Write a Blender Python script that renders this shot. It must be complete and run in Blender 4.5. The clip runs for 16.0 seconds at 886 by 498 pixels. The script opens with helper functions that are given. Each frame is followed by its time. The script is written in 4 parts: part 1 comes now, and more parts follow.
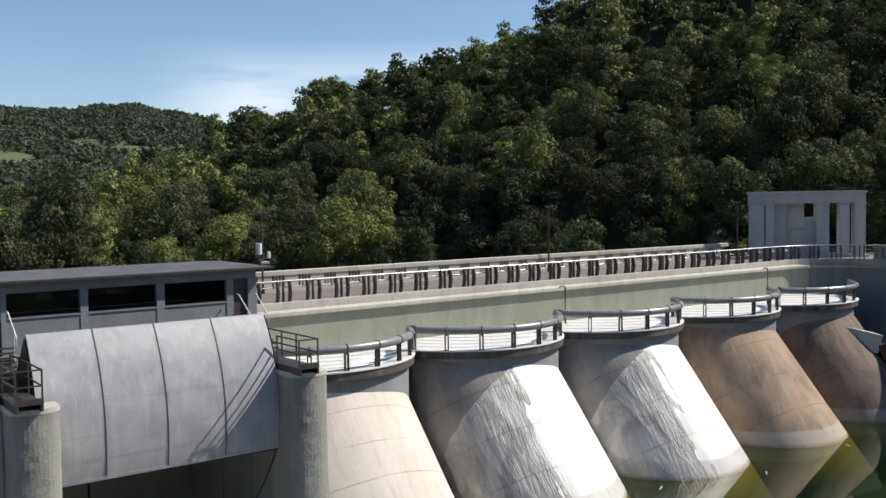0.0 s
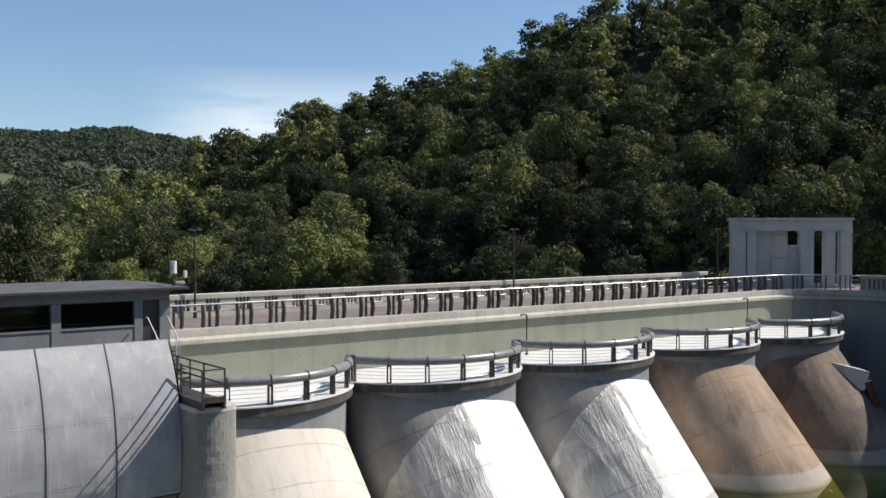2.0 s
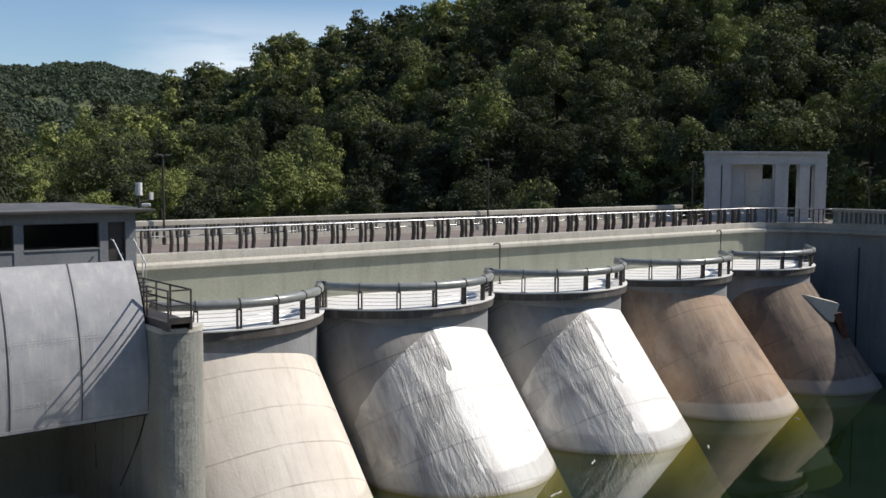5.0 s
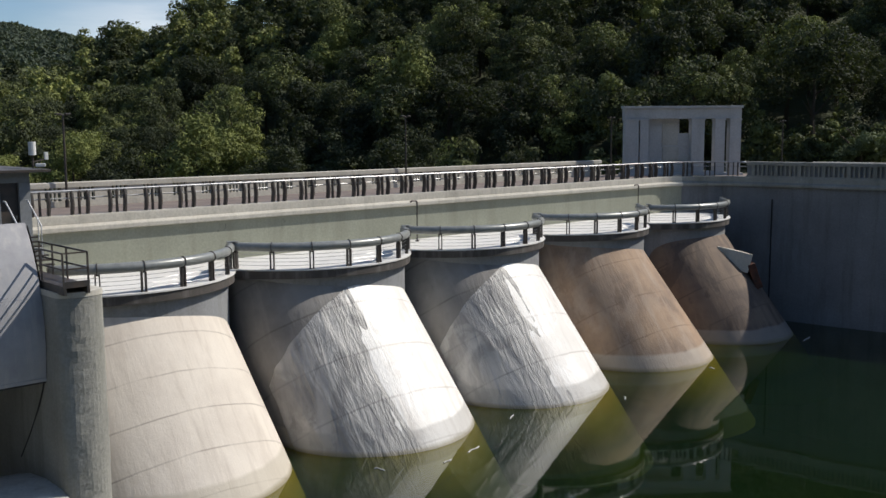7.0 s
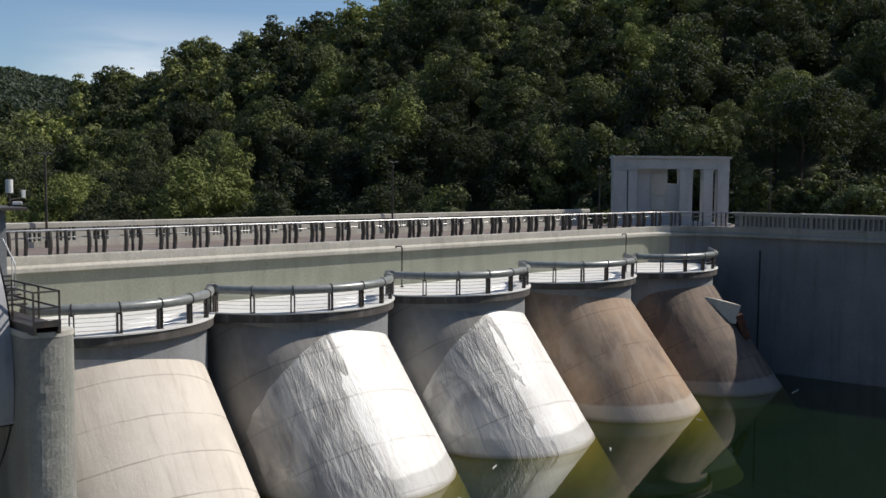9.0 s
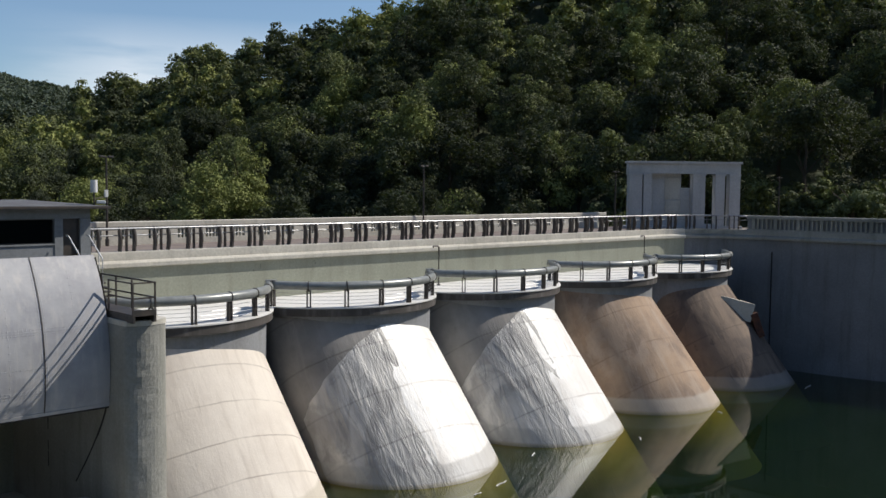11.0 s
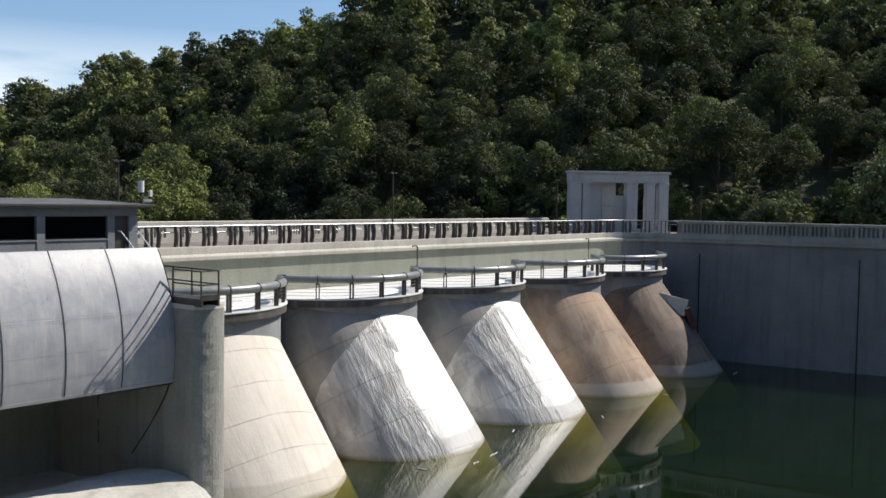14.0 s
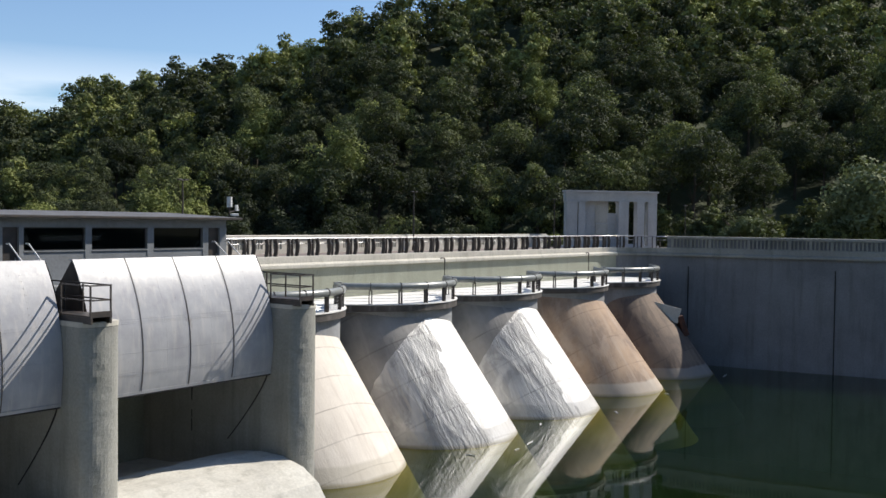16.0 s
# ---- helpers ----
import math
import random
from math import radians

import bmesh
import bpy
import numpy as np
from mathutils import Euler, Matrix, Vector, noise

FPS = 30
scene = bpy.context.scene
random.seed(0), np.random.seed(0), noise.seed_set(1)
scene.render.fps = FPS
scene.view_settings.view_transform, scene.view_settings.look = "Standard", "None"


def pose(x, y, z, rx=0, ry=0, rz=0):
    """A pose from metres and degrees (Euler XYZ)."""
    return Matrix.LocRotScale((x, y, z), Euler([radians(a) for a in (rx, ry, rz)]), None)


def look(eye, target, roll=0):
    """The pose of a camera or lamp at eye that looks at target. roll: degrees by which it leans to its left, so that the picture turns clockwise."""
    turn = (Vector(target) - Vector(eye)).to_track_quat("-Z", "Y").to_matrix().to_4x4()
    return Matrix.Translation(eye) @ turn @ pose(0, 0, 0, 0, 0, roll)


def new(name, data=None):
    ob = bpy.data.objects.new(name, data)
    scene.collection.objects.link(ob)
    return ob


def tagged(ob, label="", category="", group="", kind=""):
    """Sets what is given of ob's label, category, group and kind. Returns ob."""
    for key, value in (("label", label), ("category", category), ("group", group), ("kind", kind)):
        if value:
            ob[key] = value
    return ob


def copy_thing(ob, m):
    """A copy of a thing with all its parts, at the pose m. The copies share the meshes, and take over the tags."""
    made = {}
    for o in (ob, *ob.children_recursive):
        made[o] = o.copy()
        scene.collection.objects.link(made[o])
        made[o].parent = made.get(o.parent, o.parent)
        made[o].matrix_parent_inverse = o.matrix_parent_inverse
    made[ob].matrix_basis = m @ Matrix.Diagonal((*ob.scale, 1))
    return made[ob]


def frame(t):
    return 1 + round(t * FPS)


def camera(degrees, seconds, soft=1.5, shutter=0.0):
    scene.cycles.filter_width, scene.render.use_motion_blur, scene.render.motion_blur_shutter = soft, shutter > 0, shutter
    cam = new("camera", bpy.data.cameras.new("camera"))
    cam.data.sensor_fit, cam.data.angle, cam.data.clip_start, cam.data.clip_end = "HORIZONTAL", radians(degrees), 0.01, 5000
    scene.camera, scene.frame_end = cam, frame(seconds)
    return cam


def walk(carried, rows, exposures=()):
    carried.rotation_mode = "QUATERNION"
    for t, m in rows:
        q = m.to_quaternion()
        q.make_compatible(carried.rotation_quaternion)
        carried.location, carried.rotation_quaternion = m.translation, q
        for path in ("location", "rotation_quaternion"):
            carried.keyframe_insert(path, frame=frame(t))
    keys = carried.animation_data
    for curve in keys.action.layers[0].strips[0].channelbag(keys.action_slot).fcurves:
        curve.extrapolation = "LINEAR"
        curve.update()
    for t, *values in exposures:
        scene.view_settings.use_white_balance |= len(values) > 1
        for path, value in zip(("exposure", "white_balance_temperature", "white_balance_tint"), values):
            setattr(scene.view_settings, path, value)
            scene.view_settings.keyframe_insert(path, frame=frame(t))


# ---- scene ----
cam = camera(49.4, 16.0, soft=1.55)
PATH = [
    (0, (2.663, 1.202, 14.809), (3.864, 2.798, 14.71), -0.9),
    (0.5, (4.16, 1.775, 14.703), (5.358, 3.374, 14.617), -0.8),
    (1, (5.424, 2.423, 14.582), (6.636, 4.012, 14.506), -0.6),
    (1.5, (6.331, 2.839, 14.439), (7.548, 4.425, 14.377), -0.3),
    (2, (6.897, 3.154, 14.321), (8.111, 4.743, 14.281), -0.1),
    (2.5, (7.126, 3.283, 14.194), (8.345, 4.868, 14.177), 0.0),
    (3, (7.234, 3.357, 14.076), (8.461, 4.937, 14.066), 0.0),
    (3.5, (7.29, 3.354, 13.955), (8.521, 4.93, 13.927), 0.0),
    (4, (7.322, 3.343, 13.868), (8.558, 4.913, 13.781), -0.1),
    (6.3, (7.453, 3.091, 13.457), (8.742, 4.604, 13.232), -0.4),
    (6.5, (7.607, 3.08, 13.446), (8.919, 4.571, 13.213), -0.5),
    (7, (8.244, 3.169, 13.436), (9.592, 4.625, 13.192), -0.4),
    (7.5, (8.801, 3.223, 13.397), (10.158, 4.675, 13.177), -0.4),
    (8, (9.144, 3.21, 13.328), (10.505, 4.663, 13.139), -0.2),
    (8.5, (9.195, 3.205, 13.296), (10.557, 4.659, 13.128), 0.1),
    (9, (8.829, 3.251, 13.214), (10.196, 4.703, 13.072), 0.4),
    (11.5, (4.16, 3.209, 12.931), (5.557, 4.635, 12.807), 0.6),
    (12, (3.123, 3.147, 12.865), (4.549, 4.544, 12.737), 0.6),
    (12.5, (2.108, 3.118, 12.792), (3.57, 4.476, 12.66), 0.6),
    (13, (0.95, 3.191, 12.707), (2.442, 4.517, 12.579), 0.7),
    (13.5, (-0.304, 3.221, 12.633), (1.208, 4.525, 12.516), 0.8),
    (14, (-1.799, 3.317, 12.522), (-0.263, 4.594, 12.42), 0.8),
    (14.5, (-3.303, 3.366, 12.429), (-1.744, 4.617, 12.34), 0.8),
    (15, (-5.097, 3.472, 12.307), (-3.517, 4.695, 12.233), 0.9),
    (15.5, (-6.927, 3.521, 12.19), (-5.331, 4.724, 12.128), 0.8),
    (16, (-9.007, 3.621, 12.055), (-7.409, 4.822, 12.0), 0.7),
]
EXPOSURE = [(0, 0.2), (4.2, 0.2), (6.3, -0.10), (9.2, -0.10), (12.5, 0.08), (16, 0.38)]
walk(cam, [(t, look(eye, target, roll)) for t, eye, target, roll in PATH], EXPOSURE)

# ---- light: afternoon sun from the dam's right abutment, clear sky ----
TO_SUN = Vector((0.65, -0.28, 0.705)).normalized()
sun_data = bpy.data.lights.new("sun", "SUN")
sun_data.energy, sun_data.angle, sun_data.color = 4.75, radians(0.53), (1.0, 0.935, 0.84)
sun = new("sun", sun_data)
sun.matrix_world = look(TO_SUN * 300, (0, 0, 0))
world = bpy.data.worlds.new("sky")
scene.world = world
world.use_nodes = True
wt = world.node_tree
wt.nodes.clear()
w_out = wt.nodes.new("ShaderNodeOutputWorld")
w_bg = wt.nodes.new("ShaderNodeBackground")
w_sky = wt.nodes.new("ShaderNodeTexSky")
w_sky.sky_type, w_sky.sun_disc = "NISHITA", False
w_sky.sun_elevation = math.asin(TO_SUN.z)
w_sky.sun_rotation = math.atan2(TO_SUN.x, TO_SUN.y)
w_sky.altitude, w_sky.air_density, w_sky.dust_density, w_sky.ozone_density = 300, 1.0, 0.35, 4.0
w_bg.inputs["Strength"].default_value = 0.110
# thin fair-weather clouds low over the horizon
w_geo = wt.nodes.new("ShaderNodeTexCoord")
w_map = wt.nodes.new("ShaderNodeMapping")
w_map.inputs["Scale"].default_value = (2.6, 2.6, 17.0)
w_map.inputs["Location"].default_value = (0.35, 0.1, 0.0)
w_noise = wt.nodes.new("ShaderNodeTexNoise")
w_noise.inputs["Scale"].default_value, w_noise.inputs["Detail"].default_value = 1.6, 6
w_ramp = wt.nodes.new("ShaderNodeValToRGB")
w_ramp.color_ramp.elements[0].position, w_ramp.color_ramp.elements[1].position = 0.38, 0.56
w_sep = wt.nodes.new("ShaderNodeSeparateXYZ")
w_low = wt.nodes.new("ShaderNodeMapRange")
w_low.inputs["From Min"].default_value, w_low.inputs["From Max"].default_value = 0.165, 0.105
w_mul = wt.nodes.new("ShaderNodeMath")
w_mul.operation = "MULTIPLY"
w_mix = wt.nodes.new("ShaderNodeMix")
w_mix.data_type = "RGBA"
w_mix.inputs["B"].default_value = (9.6, 9.8, 10.2, 1)
wt.links.new(w_geo.outputs["Generated"], w_map.inputs["Vector"])
wt.links.new(w_map.outputs["Vector"], w_noise.inputs["Vector"])
wt.links.new(w_noise.outputs["Fac"], w_ramp.inputs["Fac"])
wt.links.new(w_geo.outputs["Generated"], w_sep.inputs["Vector"])
wt.links.new(w_sep.outputs["Z"], w_low.inputs["Value"])
w_side = wt.nodes.new("ShaderNodeMapRange")
w_side.inputs["From Min"].default_value, w_side.inputs["From Max"].default_value = 0.33, 0.43
w_both = wt.nodes.new("ShaderNodeMath")
w_both.operation = "MULTIPLY"
w_thin = wt.nodes.new("ShaderNodeMath")
w_thin.operation, w_thin.inputs[1].default_value = "MULTIPLY", 0.5
wt.links.new(w_sep.outputs["X"], w_side.inputs["Value"])
wt.links.new(w_ramp.outputs["Color"], w_mul.inputs[0])
wt.links.new(w_low.outputs["Result"], w_mul.inputs[1])
wt.links.new(w_mul.outputs["Value"], w_both.inputs[0])
wt.links.new(w_side.outputs["Result"], w_both.inputs[1])
wt.links.new(w_both.outputs["Value"], w_thin.inputs[0])
wt.links.new(w_thin.outputs["Value"], w_mix.inputs["Factor"])
wt.links.new(w_sky.outputs["Color"], w_mix.inputs["A"])
wt.links.new(w_mix.outputs["Result"], w_bg.inputs["Color"])
wt.links.new(w_bg.outputs["Background"], w_out.inputs["Surface"])


# ---- materials ----
class Mat:
    """A small writer of node materials."""

    def __init__(self, name, rough=0.8, metal=0.0):
        self.m = bpy.data.materials.new(name)
        self.m.use_nodes = True
        self.t = self.m.node_tree
        self.b = self.t.nodes["Principled BSDF"]
        self.b.inputs["Roughness"].default_value = rough
        self.b.inputs["Metallic"].default_value = metal
        self.bumps = []

    def node(self, kind, **sets):
        n = self.t.nodes.new(kind)
        for key, value in sets.items():
            n.inputs[key].default_value = value
        return n

    def link(self, a, b):
        self.t.links.new(a, b)

    def coords(self, scale=(1, 1, 1), which="Object"):
        c = self.node("ShaderNodeTexCoord")
        m = self.node("ShaderNodeMapping", Scale=scale)
        self.link(c.outputs[which], m.inputs["Vector"])
        return m.outputs["Vector"]

    def place(self, scale=(1, 1, 1)):
        """World position, scaled."""
        c = self.node("ShaderNodeNewGeometry")
        m = self.node("ShaderNodeMapping", Scale=scale)
        self.link(c.outputs["Position"], m.inputs["Vector"])
        return m.outputs["Vector"]

    def noise(self, vec, scale, detail=5, rough=0.55, distort=0.0):
        n = self.node("ShaderNodeTexNoise", Scale=scale, Detail=detail, Roughness=rough, Distortion=distort)
        self.link(vec, n.inputs["Vector"])
        return n.outputs["Fac"]

    def ramp(self, fac, *stops):
        n = self.node("ShaderNodeValToRGB")
        e = n.color_ramp.elements
        while len(e) < len(stops):
            e.new(0.5)
        for el, (p, c) in zip(e, stops):
            el.position = p
            el.color = (*c, 1) if not isinstance(c, (int, float)) else (c, c, c, 1)
        self.link(fac, n.inputs["Fac"])
        return n.outputs["Color"]

    def mix(self, fac, a, b, blend="MIX"):
        n = self.node("ShaderNodeMix")
        n.data_type, n.blend_type = "RGBA", blend
        for sock, v in (("Factor", fac), ("A", a), ("B", b)):
            if isinstance(v, bpy.types.NodeSocket):
                self.link(v, n.inputs[sock])
            elif sock == "Factor":
                n.inputs[sock].default_value = v
            else:
                n.inputs[sock].default_value = (*v, 1)
        return n.outputs["Result"]

    def math(self, op, a, b=0.0):
        n = self.node("ShaderNodeMath")
        n.operation = op
        for i, v in enumerate((a, b)):
            if isinstance(v, bpy.types.NodeSocket):
                self.link(v, n.inputs[i])
            else:
                n.inputs[i].default_value = v
        return n.outputs["Value"]

    def axis(self, vec, which):
        n = self.node("ShaderNodeSeparateXYZ")
        self.link(vec, n.inputs["Vector"])
        return n.outputs[which]

    def colour(self, c):
        if isinstance(c, bpy.types.NodeSocket):
            self.link(c, self.b.inputs["Base Color"])
        else:
            self.b.inputs["Base Color"].default_value = (*c, 1)
        return self

    def rough(self, r):
        self.link(r, self.b.inputs["Roughness"])
        return self

    def bump(self, height, strength=0.3, dist=0.02):
        n = self.node("ShaderNodeBump", Strength=strength, Distance=dist)
        self.link(height, n.inputs["Height"])
        if self.bumps:
            self.link(self.bumps[-1], n.inputs["Normal"])
        self.bumps.append(n.outputs["Normal"])
        self.link(n.outputs["Normal"], self.b.inputs["Normal"])
        return self


def concrete(name, light, dark, stain, streak=0.5, rough=0.85, relief=0.35, patches=False):
    """Weathered concrete: broad blotches, fine grain, stains that run down."""
    m = Mat(name, rough)
    p = m.place()
    blot = m.noise(p, 0.35, 6, 0.6)
    grain = m.noise(p, 9.0, 6, 0.65)
    run = m.noise(m.place((1.3, 1.3, 0.12)), 1.1, 6, 0.65)
    base = m.mix(m.ramp(blot, (0.35, 0.0), (0.68, 1.0)), light, dark)
    base = m.mix(m.math("MULTIPLY", m.ramp(run, (0.50, 0.0), (0.72, 1.0)), streak), base, stain)
    if patches:
        spot = m.noise(m.place((1, 1, 0.7)), 0.9, 5, 0.7)
        base = m.mix(m.math("MULTIPLY", m.ramp(spot, (0.66, 0.0), (0.70, 1.0)), 0.6), base, (0.09, 0.09, 0.075))
    base = m.mix(0.35, base, m.ramp(grain, (0.3, 0.35), (0.7, 0.75)), "OVERLAY")
    m.colour(base)
    m.bump(grain, relief, 0.02).bump(blot, 0.2, 0.1)
    return m.m


def barrel_mat(name, light, mid, dark, rough, wrinkle, bands, band_col, tide_col=(0.42, 0.38, 0.30), stain=0.0):
    """Sloping shell: streaks that run down the slope, wrinkles, and lift joints."""
    m = Mat(name, rough)
    p = m.place()
    down = m.place((1.0, 0.10, 0.10))
    streak = m.noise(down, 2.2, 7, 0.62, 0.4)
    blot = m.noise(p, 0.45, 5, 0.6)
    grain = m.noise(p, 11.0, 5, 0.6)
    base = m.mix(m.ramp(blot, (0.38, 0.0), (0.66, 1.0)), light, mid)
    base = m.mix(m.math("MULTIPLY", m.ramp(streak, (0.50, 0.0), (0.70, 1.0)), 0.55), base, dark)
    if stain:
        patch = m.noise(m.place((1.0, 0.6, 0.6)), 0.55, 7, 0.6, 0.8)
        base = m.mix(m.math("MULTIPLY", m.ramp(patch, (0.50, 0.0), (0.56, 1.0)), stain), base, dark)
        chips = m.noise(m.place((1.0, 0.5, 0.5)), 1.7, 6, 0.65, 0.6)
        base = m.mix(m.math("MULTIPLY", m.ramp(chips, (0.60, 0.0), (0.66, 1.0)), stain), base, band_col)
    z = m.axis(p, "Z")
    wob = m.math("ADD", z, m.math("MULTIPLY", m.math("SUBTRACT", m.noise(p, 0.5, 3), 0.5), 0.22))
    lift = m.math("ADD", m.math("MULTIPLY", wob, 0.81), m.math("MULTIPLY", m.axis(p, "Y"), 0.59))
    saw = m.math("ABSOLUTE", m.math("SUBTRACT", m.math("FRACT", m.math("DIVIDE", lift, bands)), 0.5))
    line = m.ramp(saw, (0.0, 1.0), (0.028, 0.0))
    base = m.mix(m.math("MULTIPLY", m.math("MULTIPLY", line, m.ramp(m.noise(p, 0.8, 3), (0.35, 0.2), (0.6, 1.0))), 0.7), base, band_col)
    # tide mark of the reservoir
    tide = m.ramp(m.math("ADD", m.math("MULTIPLY", wob, 0.5), m.math("MULTIPLY", blot, 0.08)), (0.44, 1.0), (0.50, 0.0))
    base = m.mix(m.math("MULTIPLY", tide, 0.55), base, tide_col)
    wet = m.ramp(wob, (0.05, 1.0), (0.22, 0.0))
    base = m.mix(m.math("MULTIPLY", wet, 0.75), base, (0.20, 0.17, 0.09))
    # algae on what the water covers, with light fading by depth painted in
    alg_fade = m.ramp(m.math("MULTIPLY", z, -0.5), (0.0, (0.62, 0.50, 0.12)), (0.4, (0.36, 0.34, 0.05)), (1.0, (0.02, 0.05, 0.012)))
    base = m.mix(m.math("LESS_THAN", z, -0.01), base, alg_fade)
    m.colour(base)
    if wrinkle:
        m.bump(m.noise(m.place((1.0, 0.16, 0.16)), 3.2, 6, 0.6, 1.2), wrinkle, 0.12)
    m.bump(grain, 0.3, 0.02).bump(blot, 0.3, 0.12)
    return m.m


M_WALL = concrete("drum concrete", (0.255, 0.262, 0.27), (0.195, 0.20, 0.207), (0.145, 0.137, 0.13), 0.5)
M_BACK = concrete("dam face concrete", (0.305, 0.315, 0.25), (0.25, 0.26, 0.205), (0.18, 0.18, 0.14), 0.45, patches=True)
# same concrete as the dam face, darkened to carry the wing's shade
M_WING_SHADE = concrete("wing wall concrete", (0.19, 0.20, 0.21), (0.14, 0.148, 0.158), (0.09, 0.088, 0.082), 0.6)
M_COPE = concrete("coping concrete", (0.53, 0.505, 0.44), (0.43, 0.405, 0.35), (0.25, 0.235, 0.20), 0.5)
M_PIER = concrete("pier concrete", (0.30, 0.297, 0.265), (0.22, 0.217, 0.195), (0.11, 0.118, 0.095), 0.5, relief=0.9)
M_DECK = concrete("deck concrete", (0.72, 0.71, 0.68), (0.62, 0.61, 0.58), (0.45, 0.44, 0.42), 0.3)
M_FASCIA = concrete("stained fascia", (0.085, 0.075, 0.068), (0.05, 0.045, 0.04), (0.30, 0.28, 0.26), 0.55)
M_SILL = concrete("sill concrete", (0.55, 0.53, 0.47), (0.44, 0.42, 0.37), (0.20, 0.19, 0.15), 0.5)
M_MON = concrete("white render", (0.50, 0.50, 0.49), (0.42, 0.42, 0.41), (0.30, 0.30, 0.29), 0.4)
M_HOUSE = concrete("grey render", (0.24, 0.255, 0.265), (0.19, 0.20, 0.21), (0.13, 0.14, 0.15), 0.4)
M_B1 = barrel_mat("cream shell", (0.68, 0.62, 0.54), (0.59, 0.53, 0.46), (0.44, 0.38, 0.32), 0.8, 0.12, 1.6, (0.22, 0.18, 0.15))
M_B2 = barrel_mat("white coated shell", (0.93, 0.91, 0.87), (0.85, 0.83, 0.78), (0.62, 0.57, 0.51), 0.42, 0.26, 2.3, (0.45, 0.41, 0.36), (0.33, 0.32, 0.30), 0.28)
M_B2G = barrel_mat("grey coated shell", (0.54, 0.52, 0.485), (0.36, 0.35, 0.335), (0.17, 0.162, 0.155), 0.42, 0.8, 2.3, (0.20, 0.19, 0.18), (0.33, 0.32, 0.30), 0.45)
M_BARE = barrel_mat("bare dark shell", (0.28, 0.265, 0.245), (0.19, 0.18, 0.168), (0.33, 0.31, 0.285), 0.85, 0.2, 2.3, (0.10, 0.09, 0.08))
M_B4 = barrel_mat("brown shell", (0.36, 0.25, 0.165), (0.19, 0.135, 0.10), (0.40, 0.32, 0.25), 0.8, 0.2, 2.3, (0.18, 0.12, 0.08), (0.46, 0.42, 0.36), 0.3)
# stained brown shell, darkened so its colour holds the wing wall's shadow
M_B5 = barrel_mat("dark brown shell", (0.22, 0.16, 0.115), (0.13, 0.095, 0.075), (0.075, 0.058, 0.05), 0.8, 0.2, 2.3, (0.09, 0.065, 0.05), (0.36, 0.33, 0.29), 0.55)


def steel(name, light, dark, rough=0.5, metal=0.0, scale=3.0):
    m = Mat(name, rough, metal)
    n = m.noise(m.place(), scale, 6, 0.6)
    m.colour(m.mix(m.ramp(n, (0.35, 0.0), (0.65, 1.0)), light, dark))
    m.bump(m.noise(m.place(), 40, 3), 0.1, 0.005)
    return m.m


M_DARK = steel("dark painted steel", (0.035, 0.033, 0.032), (0.07, 0.055, 0.045), 0.5)
M_GALV = steel("galvanised rail", (0.42, 0.42, 0.42), (0.30, 0.30, 0.30), 0.38, 0.85)
M_PIPE = steel("grey painted rail", (0.30, 0.31, 0.295), (0.22, 0.23, 0.22), 0.33, 0.15)
M_RUST = steel("rusted steel", (0.12, 0.045, 0.025), (0.05, 0.025, 0.02), 0.85)
M_WHITE = steel("white enamel", (0.75, 0.75, 0.74), (0.62, 0.62, 0.61), 0.4)
M_BLACK = steel("black rubber", (0.012, 0.012, 0.013), (0.02, 0.02, 0.02), 0.7)


def gate_mat():
    m = Mat("gate paint", 0.42)
    p = m.place()
    patch = m.noise(p, 0.7, 6, 0.62)
    fine = m.noise(p, 14, 5, 0.6)
    base = m.mix(m.ramp(patch, (0.40, 0.0), (0.66, 1.0)), (0.41, 0.41, 0.42), (0.30, 0.30, 0.32))
    spots = m.noise(m.place((1, 1, 0.5)), 2.6, 7, 0.7)
    base = m.mix(m.math("MULTIPLY", m.ramp(spots, (0.64, 0.0), (0.74, 1.0)), 0.7), base, (0.16, 0.13, 0.12))
    streak = m.noise(m.place((3.0, 3.0, 0.25)), 1.5, 6, 0.6)
    base = m.mix(m.math("MULTIPLY", m.ramp(streak, (0.5, 0.0), (0.7, 1.0)), 0.35), base, (0.62, 0.58, 0.52))
    m.colour(base)
    m.bump(fine, 0.12, 0.01).bump(patch, 0.25, 0.06)
    return m.m


def roof_mat():
    m = Mat("roof felt", 0.8)
    p = m.place()
    m.colour(m.mix(m.ramp(m.noise(p, 1.3, 6), (0.35, 0.0), (0.65, 1.0)), (0.13, 0.13, 0.135), (0.085, 0.085, 0.09)))
    m.bump(m.noise(p, 18, 4), 0.5, 0.02)
    return m.m


def road_mat():
    m = Mat("road paving", 0.9)
    p = m.place()
    m.colour(m.mix(m.ramp(m.noise(p, 0.9, 6), (0.35, 0.0), (0.65, 1.0)), (0.22, 0.18, 0.155), (0.16, 0.128, 0.115)))
    m.bump(m.noise(p, 30, 3), 0.4, 0.01)
    return m.m


def glass_mat():
    m = Mat("window glass", 0.04)
    m.colour((0.02, 0.025, 0.03))
    m.b.inputs["Transmission Weight"].default_value = 0.85
    m.b.inputs["IOR"].default_value = 1.45
    return m.m


